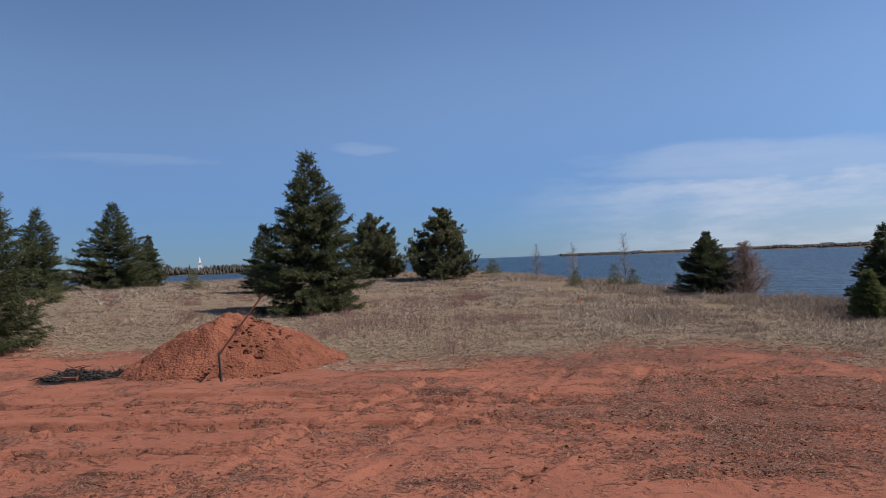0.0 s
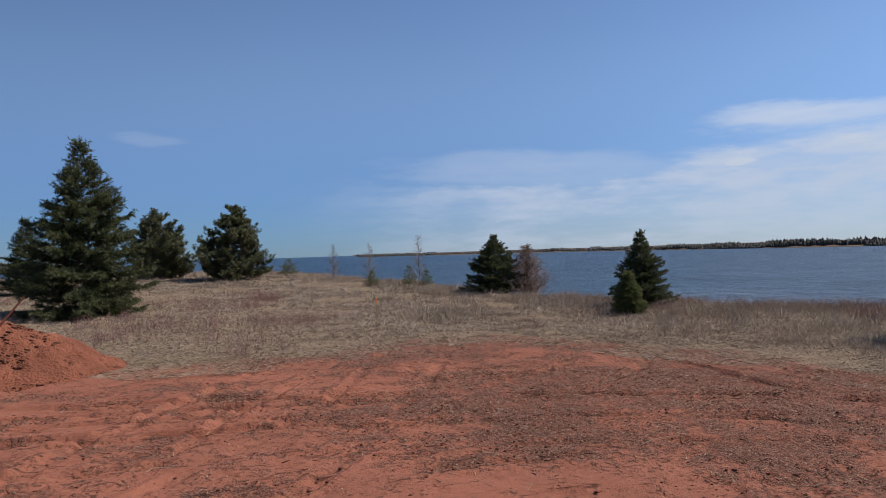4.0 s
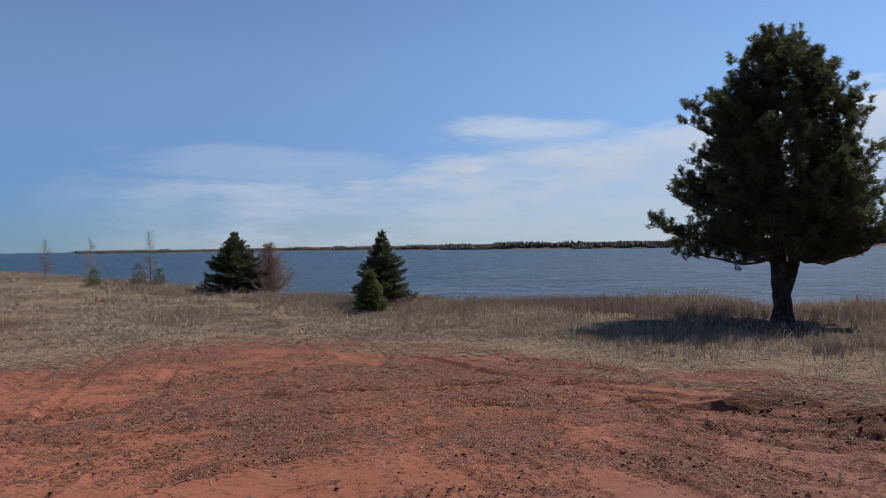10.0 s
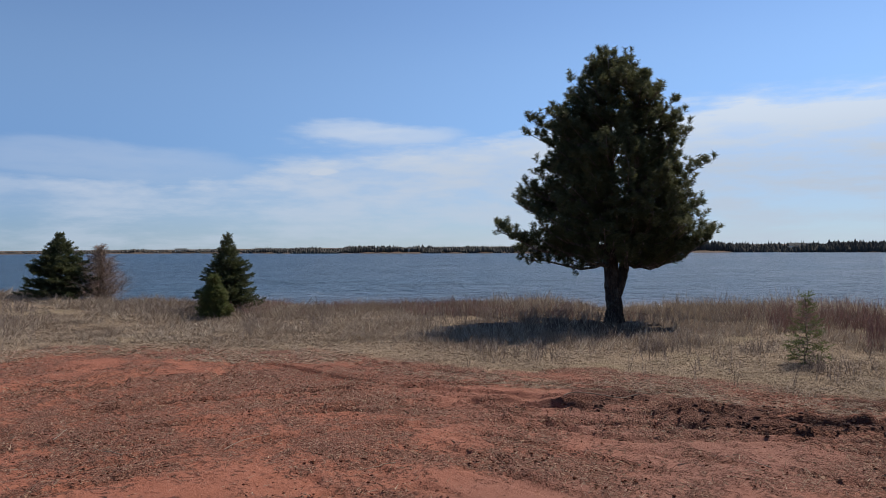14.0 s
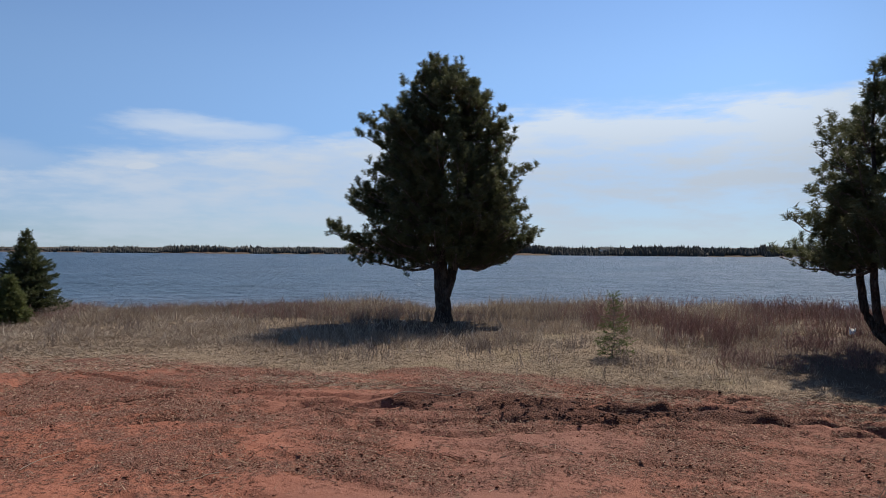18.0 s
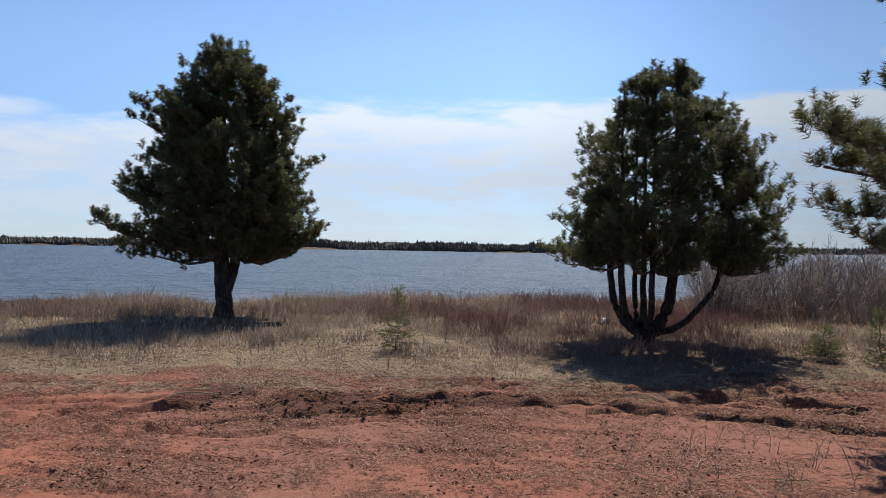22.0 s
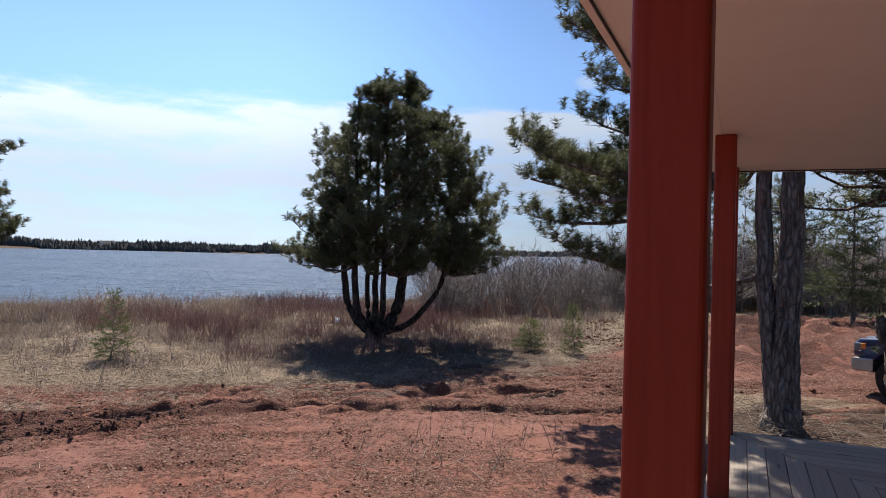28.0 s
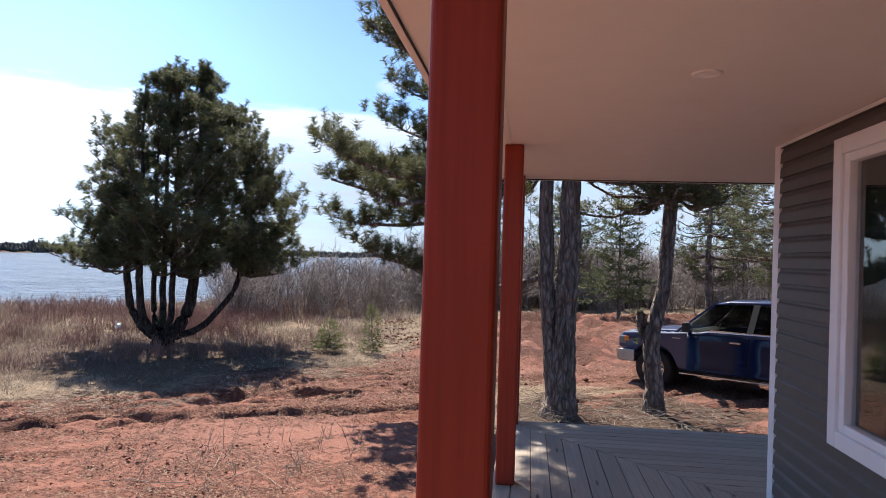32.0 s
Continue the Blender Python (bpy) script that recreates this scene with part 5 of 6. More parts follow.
def build_stems():
    """Knee-high leafless stalks standing in the meadow."""
    rng = np.random.default_rng(71)
    shapes = [tubes(shrub_paths(rng, 0, 0, 1.0, 2, 0.22, 0.013, 3), 3) for k in range(14)]
    z0 = floor_at(0, 0)
    shapes = [(v - np.array([0, 0, z0]), f) for v, f in shapes]
    for mat, n, a0, a1, f0, f1, h0, h1, lab in (
            ("twig", 3600, 24, 100, 0.82, 1.0, 0.3, 0.62, "thin grey"), ("twig", 1500, -36, 30, 0.5, 1.0, 0.2, 0.5, "thin grey"), ("redtwig", 2400, 84, 108, 0.5, 0.72, 0.15, 0.45, "short reddish"), ("redtwig", 2600, 80, 104, 0.62, 0.9, 0.35, 0.75, "reddish brown"), ("redtwig", 2600, 74, 114, 0.74, 1.0, 0.4, 0.85, "reddish"),
            ("redtwig", 900, -12, 6, 0.3, 0.5, 0.25, 0.5, "reddish"), ("redtwig", 2600, 30, 76, 0.86, 1.0, 0.3, 0.6, "reddish"), ("redtwig", 1300, 84, 114, 0.5, 0.78, 0.18, 0.5, "reddish"), ("twig", 150, 46, 82, 0.47, 0.62, 0.25, 0.55, "thin"), ("redtwig", 2200, -32, 8, 0.28, 0.6, 0.25, 0.6, "clumped"), ("twig", 1600, -30, 40, 0.4, 0.9, 0.25, 0.65, "clumped"), ("twig", 350, 40, 80, 0.52, 0.75, 0.25, 0.55, "clumped"), ("twig", 700, -28, 8, 0.26, 0.42, 0.2, 0.5, "thin grey")):
        a, r = scatter(rng, n, a0, a1, f0, f1)
        x, y = r * np.sin(np.radians(a)), r * np.cos(np.radians(a))
        if lab == "clumped":
            g = rng.integers(0, n // 22, n)
            x, y = x[g] + rng.normal(size=n) * 0.28, y[g] + rng.normal(size=n) * 0.28
            r, a = np.hypot(x, y), np.degrees(np.arctan2(x, y))
        keep = (fbm(x * 0.3, y * 0.3, 1, 3) > -0.35 + 0.4 * rng.random(n)) & (r > along(SOIL, a) + 0.3 + 5 * rng.random(n) * smooth01(a, 2, 12) * smooth01(a, 62, 42))
        x, y = x[keep], y[keep]
        z = land(x, y)
        V, F, o = [], [], 0
        for k in range(14):
            v, f = shapes[k]
            q = np.arange(k, len(x), 14)
            t, s = rng.random(len(q)) * 6.28, h0 + (h1 - h0) * rng.random(len(q))
            c, d = np.cos(t), np.sin(t)
            w = np.stack([(v[None, :, 0] * c[:, None] - v[None, :, 1] * d[:, None]) * s[:, None] + x[q, None],
                          (v[None, :, 0] * d[:, None] + v[None, :, 1] * c[:, None]) * s[:, None] + y[q, None],
                          v[None, :, 2] * s[:, None] + z[q, None] - 0.02], -1).reshape(-1, 3)
            V.append(w)
            F.append((f[None] + (np.arange(len(q)) * len(v))[:, None, None]).reshape(-1, 4) + o)
            o += len(w)
        tagged(fill_np("dry_stalks", np.vstack(V), np.vstack(F), M[mat]), lab + " stalks of last year's weeds in the meadow", "weeds", kind="stuff")


def build_grass():
    """Tussocks of bent dry grass, and straw lying flat between them and the bare soil."""
    rng = np.random.default_rng(72)
    for n, a0, a1, f0, f1, h, per in ((170000, -40, 118, 0.6, 1.02, 0.32, 16), (90000, 10, 112, 0.86, 1.02, 0.46, 12), (80000, 26, 112, 0.42, 0.84, 0.14, 7), (120000, -40, 24, 0.22, 0.75, 0.22, 16)):
        m = n // per
        a, r = scatter(rng, m, a0, a1, f0, f1)
        size = 0.6 + 0.9 * rng.random(m) ** 2
        own = rng.integers(0, m, n)
        x0, y0 = r * np.sin(np.radians(a)), r * np.cos(np.radians(a))
        ox, oy = rng.normal(size=n) * 0.075 * (0.6 + r[own] / 40), rng.normal(size=n) * 0.075 * (0.6 + r[own] / 40)
        x, y, size = x0[own] + ox, y0[own] + oy, size[own]
        a, r = np.degrees(np.arctan2(x, y)), np.hypot(x, y)
        patch = 0.7 * fbm(x * 0.16, y * 0.16, 3, 3) + 0.6 * fbm(x * 0.7, y * 0.7, 1, 3)
        keep = (r > along(SOIL, a) - 0.5 + 1.2 * vnoise(x, y, 2) + 5 * rng.random(n) ** 1.5 * smooth01(a, 2, 12) * smooth01(a, 60, 42)) & (patch > -0.75 + 0.8 * rng.random(n)) & (rng.random(n) > 0.93 * duff_shade(x, y))
        x, y, a, ox, oy, size, patch, m = x[keep], y[keep], a[keep], ox[keep], oy[keep], size[keep], patch[keep], int(keep.sum())
        z = land(x, y)
        t = np.arctan2(oy, ox) + rng.normal(size=m) * 0.8
        low = smooth01(a, 56, 40)
        L = h * (0.45 + 0.8 * rng.random(m)) * (1 + 0.75 * np.clip(patch, -0.8, 1.0)) * size * (1 - 0.3 * low)
        L *= 0.45 + 0.55 * smooth01(np.hypot(x, y) - along(SOIL, a), 0.5, 6.0)
        lean = 0.2 + 0.3 * low + 0.9 * rng.random(m)
        tip = np.column_stack([x + np.cos(t) * L * lean, y + np.sin(t) * L * lean, z + L * (1.15 - 0.55 * np.minimum(lean, 1.6))])
        w = (0.004 + 0.008 * rng.random(m)) * np.clip(np.hypot(x, y) / 17, 0.8, 3.2)
        o = np.column_stack([-y, x, 0 * x]) / np.hypot(x, y)[:, None] * w[:, None]
        b = np.column_stack([x, y, z - 0.02])
        v = np.stack([b - o, b + o, tip], 1).reshape(-1, 3)
        tagged(fill_np("dry_grass", v, np.arange(len(v)).reshape(-1, 3), M["straw"]), "pale dry bent grass of the meadow", "grass", kind="stuff")
    n = 230000
    a = -40 + 158 * rng.random(n)
    r = along(SOIL, a) - 1.5 + 9.5 * rng.random(n) ** 1.2
    x, y = r * np.sin(np.radians(a)), r * np.cos(np.radians(a))
    keep = (fbm(x * 0.8, y * 0.8, 5, 3) > -0.5 + 0.9 * rng.random(n) - 0.25 * smooth01(r - along(SOIL, a), 0, 3)) & (rng.random(n) > 0.9 * duff_shade(x, y))
    x, y, m = x[keep], y[keep], int(keep.sum())
    t, L = rng.random(m) * 6.283, 0.05 + 0.14 * rng.random(m)
    w = (0.002 + 0.003 * rng.random(m)) * np.clip(np.hypot(x, y) / 15, 0.8, 2.0)
    b = np.column_stack([x, y, land(x, y) + 0.015 + 0.03 * rng.random(m)])
    d = np.column_stack([np.cos(t), np.sin(t), 0.35 * rng.random(m) ** 2]) * L[:, None]
    o = np.column_stack([-np.sin(t), np.cos(t), 0.7 * rng.normal(size=m)]) * w[:, None]
    v = np.stack([b - o, b + o, b + d], 1).reshape(-1, 3)
    tagged(fill_np("fallen_straw", v, np.arange(len(v)).reshape(-1, 3), M["thatch"]), "pale flattened straw at the edge of the bare soil", "straw", kind="stuff")


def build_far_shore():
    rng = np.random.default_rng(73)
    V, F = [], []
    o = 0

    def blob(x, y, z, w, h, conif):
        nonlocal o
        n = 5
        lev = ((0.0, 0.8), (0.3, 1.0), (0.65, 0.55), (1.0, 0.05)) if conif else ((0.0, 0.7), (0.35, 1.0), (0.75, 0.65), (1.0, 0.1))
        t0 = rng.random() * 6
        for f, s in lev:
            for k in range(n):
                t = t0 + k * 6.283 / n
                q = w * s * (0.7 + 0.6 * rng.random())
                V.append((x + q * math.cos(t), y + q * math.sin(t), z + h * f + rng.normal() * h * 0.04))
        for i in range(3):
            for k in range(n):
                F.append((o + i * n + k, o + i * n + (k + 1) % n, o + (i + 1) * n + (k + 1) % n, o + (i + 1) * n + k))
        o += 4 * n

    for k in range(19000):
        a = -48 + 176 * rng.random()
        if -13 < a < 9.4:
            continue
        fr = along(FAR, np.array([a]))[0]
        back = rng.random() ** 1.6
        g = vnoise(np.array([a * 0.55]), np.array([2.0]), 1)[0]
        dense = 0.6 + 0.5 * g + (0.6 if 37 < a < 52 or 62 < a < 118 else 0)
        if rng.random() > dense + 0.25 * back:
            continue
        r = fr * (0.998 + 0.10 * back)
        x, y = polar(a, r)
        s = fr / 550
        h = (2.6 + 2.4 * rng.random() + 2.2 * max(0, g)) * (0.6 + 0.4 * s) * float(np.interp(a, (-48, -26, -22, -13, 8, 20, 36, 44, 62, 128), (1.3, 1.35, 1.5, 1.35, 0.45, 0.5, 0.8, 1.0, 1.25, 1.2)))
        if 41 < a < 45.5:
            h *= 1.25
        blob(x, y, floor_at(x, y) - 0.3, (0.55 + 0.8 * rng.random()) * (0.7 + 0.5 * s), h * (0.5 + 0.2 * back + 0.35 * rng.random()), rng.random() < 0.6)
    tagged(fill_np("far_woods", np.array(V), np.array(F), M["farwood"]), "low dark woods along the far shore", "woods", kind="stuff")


def cottage(a, k, w, h, sd):
    fr = along(FAR, np.array([float(a)]))[0]
    x, y = polar(a, fr * k)
    ob = thing("cottage", Matrix.Translation((x, y, floor_at(x, y) - 0.2)) @ pose(0, 0, 0, 0, 0, -a + sd), "small white cottage on the far shore", "house", "far cottages")
    boxed("wall", (-w / 2, w / 2, -w / 3, w / 3, 0, h), M["white"], ob)
    v = [(-w * .55, -w * .38, h), (w * .55, -w * .38, h), (w * .55, w * .38, h), (-w * .55, w * .38, h), (-w * .55, 0, h * 1.7), (w * .55, 0, h * 1.7)]
    fill("roof", v, [(0, 1, 5, 4), (2, 3, 4, 5), (1, 2, 5), (3, 0, 4), (3, 2, 1, 0)], M["roof"], ob)
    for i in (-0.25, 0.25):
        boxed("window", (i * w - 0.5, i * w + 0.5, -w / 3 - 0.05, -w / 3 + 0.05, h * 0.35, h * 0.8), M["dark"], ob)


def church():
    x, y = polar(-19.0, 660)
    ob = thing("church", Matrix.Translation((x, y, floor_at(x, y) - 0.6)) @ pose(0, 0, 0, 0, 0, 19) @ Matrix.Diagonal((0.8, 0.8, 0.85, 1)), "white wooden church with a tall steeple across the inlet", "church")
    boxed("tower", (-2.3, 2.3, -2.3, 2.3, 0, 8.5), M["white"], ob)
    boxed("belfry", (-1.6, 1.6, -1.6, 1.6, 8.5, 11.5), M["white"], ob)
    for i in (-0.9, 0.9):
        boxed("louvre", (i - 0.4, i + 0.4, -1.66, -1.6, 9, 11), M["dark"], ob)
    boxed("tower_window", (-0.7, 0.7, -2.36, -2.3, 3.5, 6.5), M["dark"], ob)
    v = [(-1.5, -1.5, 11.5), (1.5, -1.5, 11.5), (1.5, 1.5, 11.5), (-1.5, 1.5, 11.5), (0, 0, 18)]
    fill("spire", v, [(0, 1, 4), (1, 2, 4), (2, 3, 4), (3, 0, 4), (3, 2, 1, 0)], M["white"], ob)
    boxed("nave", (-4, 4, 2.3, 16, 0, 4.5), M["white"], ob)
    v = [(-4.3, 2.31, 4.5), (4.3, 2.31, 4.5), (4.3, 16, 4.5), (-4.3, 16, 4.5), (0, 2.31, 8), (0, 16, 8)]
    fill("roof", v, [(0, 3, 5, 4), (1, 4, 5, 2), (0, 4, 1), (3, 2, 5), (0, 1, 2, 3)], M["roof"], ob)


build_thickets()
build_stems()
build_grass()
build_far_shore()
for a, k, w, h, sd in ((46.6, 1.012, 9, 2.2, 10), (44.9, 1.02, 7, 2.4, -20), (55.5, 1.03, 10, 2.5, 0), (75.6, 1.03, 9, 2.6, 15), (87.6, 1.03, 8, 2.4, 5), (89.2, 1.04, 8, 2.4, -15), (28.6, 1.02, 14, 3, 0), (15.5, 1.02, 14, 3, 10), (-15.5, 1.03, 8, 3, 0), (-21.2, 1.03, 9, 3, 20)):
    cottage(a, k, w, h, sd)
church()


# ---- dirt yard ----
def build_mound():
    n, m = 150, 200
    x0, y0 = polar(-16.4, 19.7)
    u, v = np.meshgrid(np.linspace(-3.6, 3.6, m), np.linspace(-2.6, 2.6, n))
    ang = radians(16.6)
    r = np.sqrt((u / 3.05) ** 2 + (v / 2.1) ** 2)
    h = 1.36 * np.clip(1 - r, 0, 1) ** 0.95
    h = 1.36 * (1 - smooth01(r, 0.08, 1.08) * 1.0) * 0.45 + 0.55 * h
    h = h * (1.06 + 0.12 * fbm(u * 1.1, v * 1.1, 1, 3)) + (0.06 * fbm(u * 2.6, v * 2.6, 2, 4) + 0.035 * np.abs(fbm(u * 7, v * 7, 3, 3))) * smooth01(1.1 - r, 0, 0.25) - 0.12 * smooth01(r, 0.85, 1.15)
    x, y = u * math.cos(ang) - v * math.sin(ang), u * math.sin(ang) + v * math.cos(ang)
    i, j = np.meshgrid(np.arange(n - 1), np.arange(m - 1), indexing="ij")
    q = np.stack([i * m + j, i * m + j + 1, (i + 1) * m + j + 1, (i + 1) * m + j], -1).reshape(-1, 4)
    ob = fill_np("soil_mound", np.column_stack([x.ravel(), y.ravel(), h.ravel()]), q, M["soil"], None, "", True)
    ob.location = (x0, y0, floor_at(x0, y0) - 0.01)
    tagged(ob, "heap of loose red soil with clods", "mound")
    return ob


build_mound()


def digging_tool():
    x, y = polar(-17.76, 17.3)
    ob = thing("digging_tool", (x, y, floor_at(x, y)), "wooden-handled digging tool with a dark steel foot against the soil heap", "tool")
    foot = [(0, 0, -0.05), (0.0, 0.0, 0.1), (-0.015, 0.0, 0.35), (-0.03, 0.0, 0.66)]
    v, f = tubes([[(*p, r) for p, r in zip(foot, (0.035, 0.035, 0.03, 0.026))]], 8)
    fill_np("steel_foot", v, f, M["dark"], ob, "dark steel foot", smooth=True)
    a, b = Vector((-0.03, 0.0, 0.63)), Vector((0.97, 0.33, 1.98))
    v, f = tubes([[(*a.lerp(b, t), 0.026 - 0.006 * t) for t in np.linspace(0, 1, 6)]], 8)
    fill_np("handle", v, f, M["handle"], ob, "reddish wooden handle", smooth=True)
    v, f = tubes([[(*a.lerp(b, t), 0.03) for t in (-0.03, 0.0, 0.06)]], 8)
    fill_np("ferrule", v, f, M["steel"], ob, smooth=True)


digging_tool()


def survey_stake():
    x, y = polar(10.85, 25.4)
    ob = thing("survey_stake", (x, y, floor_at(x, y) - 0.05), "thin wooden survey stake with an orange top", "stake")
    boxed("shaft", (-0.018, 0.018, -0.012, 0.012, 0, 0.88), M["stake"], ob, bevel=0.002)
    boxed("painted_top", (-0.019, 0.019, -0.013, 0.013, 0.881, 1.08), M["orange"], ob, bevel=0.002)


survey_stake()


def lumps(rng, x, y, z, s, flat=0.7):
    """Small angular clods, one mesh."""
    n = len(x)
    base = np.array([(1, 0, 0), (0, 1, 0), (-1, 0, 0), (0, -1, 0), (0, 0, 1), (0, 0, -0.6)], float)
    tri = np.array([(0, 1, 4), (1, 2, 4), (2, 3, 4), (3, 0, 4), (1, 0, 5), (2, 1, 5), (3, 2, 5), (0, 3, 5)])
    t = rng.random(n) * 6.28
    v = base[None] * (0.6 + 0.7 * rng.random((n, 6, 1))) + rng.normal(size=(n, 6, 3)) * 0.18
    c, d = np.cos(t)[:, None], np.sin(t)[:, None]
    w = np.stack([(v[..., 0] * c - v[..., 1] * d) * s[:, None] * 1.3 + x[:, None], (v[..., 0] * d + v[..., 1] * c) * s[:, None] + y[:, None], v[..., 2] * s[:, None] * flat + z[:, None]], -1)
    return w.reshape(-1, 3), (tri[None] + (np.arange(n) * 6)[:, None, None]).reshape(-1, 3)


def build_clods():
    rng = np.random.default_rng(80)
    n = 260000
    a, r = -36 + 158 * rng.random(n), 6.0 + 17.0 * rng.random(n) ** 1.35
    x, y = r * np.sin(np.radians(a)), r * np.cos(np.radians(a))
    muddy, soil = mire(x, y), along(SOIL, a)
    want = smooth01(r, soil + 0.5, soil - 0.8) * (0.015 + 0.3 * crumbs(x, y) ** 1.5 + 0.3 * muddy)
    keep = rng.random(n) < want
    x, y, muddy = x[keep], y[keep], muddy[keep]
    z = land(x, y) + rut_field(x, y)[0] * 0.8 + churn(x, y)
    for lo, hi, mat, lab in ((-1, 0.35, "clod", "loose red clods"), (0.35, 2, "mudclod", "dark wet clods")):
        k = (muddy >= lo) & (muddy < hi)
        m = int(k.sum())
        s = (0.006 + 0.022 * rng.random(m) ** 4) * (1 + 0.9 * muddy[k] * rng.random(m))
        v, f = lumps(rng, x[k], y[k], z[k] + s * 0.3, s)
        tagged(fill_np("soil_clods", v, f, M[mat]), lab + " strewn over the rutted yard", "clods", kind="stuff")


def build_bank_clods():
    rng = np.random.default_rng(84)
    n = 16000
    a, r = 112 + 36 * rng.random(n), 13 + 17 * rng.random(n)
    x, y = r * np.sin(np.radians(a)), r * np.cos(np.radians(a))
    want = 0.1 + 0.9 * smooth01(fbm(x * 0.6, y * 0.6, 2, 3), 0.0, 0.5) * smooth01(r, 17, 21)
    keep = rng.random(n) < want
    x, y, m = x[keep], y[keep], int(keep.sum())
    s = 0.012 + 0.06 * rng.random(m) ** 3
    v, f = lumps(rng, x, y, land(x, y) + 0.1 * smooth01(np.hypot(x, y), 16, 20), s)
    tagged(fill_np("soil_clods", v, f, M["clod"]), "churned red clods on the bank behind the pines", "clods", kind="stuff")
    # crumbs of the heap
    x0, y0 = polar(-16.4, 19.7)
    n = 6000
    t, q = rng.random(n) * 6.28, rng.random(n) ** 0.6 * 1.05
    u, w = 3.05 * q * np.cos(t), 2.1 * q * np.sin(t)
    g = radians(16.6)
    z = 1.36 * (1 - smooth01(q, 0.08, 1.08)) * 0.45 + 0.55 * 1.36 * np.clip(1 - q, 0, 1) ** 0.95
    s = 0.009 + 0.06 * rng.random(n) ** 6
    v, f = lumps(rng, x0 + u * math.cos(g) - w * math.sin(g), y0 + u * math.sin(g) + w * math.cos(g), z + 0.0, s)
    tagged(fill_np("heap_crumbs", v, f, M["clod"]), "crumbs and clods lying on the soil heap", "clods", kind="stuff")


def build_litter():
    """Dead grass lying on the bare soil."""
    rng = np.random.default_rng(81)
    n = 420000
    a, r = -36 + 160 * rng.random(n), np.sqrt(6.0 ** 2 + (24.0 ** 2 - 36) * rng.random(n))
    x, y = r * np.sin(np.radians(a)), r * np.cos(np.radians(a))
    soil = along(SOIL, a)
    keep = (rng.random(n) < 0.02 + 0.5 * crumbs(x, y) ** 1.6) & (r < soil + 0.8)
    x, y = x[keep], y[keep]
    keep = rng.random(len(x)) > 0.8 * mire(x, y)
    x, y, m = x[keep], y[keep], int(keep.sum())
    rut, wet = rut_field(x, y)
    z = land(x, y) + rut * 0.8 + 0.018
    t = rng.random(m) * 6.28
    L = 0.03 + 0.12 * rng.random(m) ** 2
    w = 0.003 + 0.004 * rng.random(m)
    d = np.column_stack([np.cos(t), np.sin(t), 0.1 + 0.5 * rng.random(m) ** 2])
    o = np.column_stack([-np.sin(t), np.cos(t), 0.6 * rng.normal(size=m)]) * w[:, None]
    b = np.column_stack([x, y, z])
    v = np.stack([b - o, b + o, b + d * L[:, None]], 1).reshape(-1, 3)
    tagged(fill_np("straw_litter", v, np.arange(len(v)).reshape(-1, 3), M["litter"]), "dead grass and straw lying on the red soil", "litter", kind="stuff")


def stick(name, pts, r, mat, label):
    c = np.array(pts, float)
    z = [floor_at(p[0], p[1]) + p[2] for p in c]
    x0, y0 = c[0, 0], c[0, 1]
    v, f = tubes([[(p[0] - x0, p[1] - y0, q, r * (1 - 0.6 * i / len(c))) for i, (p, q) in enumerate(zip(c, z))]], 6)
    ob = fill_np(name, v, f, M[mat], smooth=True)
    ob.location = (x0, y0, 0)
    return tagged(ob, label, "stick", "loose sticks")


def build_sticks():
    rng = np.random.default_rng(82)
    p, q = polar(58.6, 12.3), polar(65.4, 12.6)
    stick("fallen_branch", [(p[0] + (q[0] - p[0]) * f, p[1] + (q[1] - p[1]) * f + 0.1 * math.sin(f * 9), 0.09 + 0.04 * math.sin(f * 7)) for f in np.linspace(0, 1, 14)], 0.011, "brush", "pale bare branch lying on the churned mud")
    for a, r, L, t in ((31.5, 9.6, 0.9, 0.3), (24.5, 9.9, 0.7, 1.9), (20, 11.2, 0.6, 0.9), (98, 8.3, 0.8, 1.0), (103, 8.8, 0.9, 2.2), (105, 8.0, 0.7, 0.2), (107.5, 8.9, 0.8, 1.5), (100.5, 9.4, 0.6, 2.7), (15, 8.3, 0.45, 2.0), (-7, 9.5, 0.4, 0.5), (74, 9, 0.4, 1.1), (45, 8.5, 0.5, 2.8)):
        x, y = polar(a, r)
        stick("fallen_twig", [(x + L * f * math.cos(t) + rng.normal() * 0.02, y + L * f * math.sin(t) + rng.normal() * 0.02, 0.03 + 0.04 * rng.random()) for f in np.linspace(0, 1, 5)], 0.0055, "brush", "thin dry twig lying on the soil")
    # dead weeds standing in the straw near the deck
    P = []
    for k in range(24):
        a, r = 95 + 16 * rng.random(), 7.6 + 2.6 * rng.random()
        x, y = polar(a, r)
        P += shrub_paths(rng, x, y, 0.25 + 0.3 * rng.random(), 2, 0.5, 0.003, 2)
    v, f = tubes(P, 3)
    tagged(fill_np("dead_weeds", v, f, M["brush"]), "bent dead weed stalks near the deck", "weeds", kind="stuff")
    # brushwood round the pines beside the deck
    P = []
    for k in range(420):
        a, r = 124 + 17 * rng.random(), 11.0 + 2.6 * rng.random()
        x, y = polar(a, r)
        t = rng.random() * 6.28
        P.append(limb(rng, (x, y, floor_at(x, y) + 0.02 + 0.12 * rng.random()), (math.cos(t), math.sin(t), 0.15 * rng.normal()), 0.2 + 0.5 * rng.random(), 0.004, 0.0, 0.1, 4))
    v, f = tubes(P, 4)
    tagged(fill_np("brushwood", v, f, M["brush"]), "grey broken brushwood under the pines", "brushwood", kind="stuff")


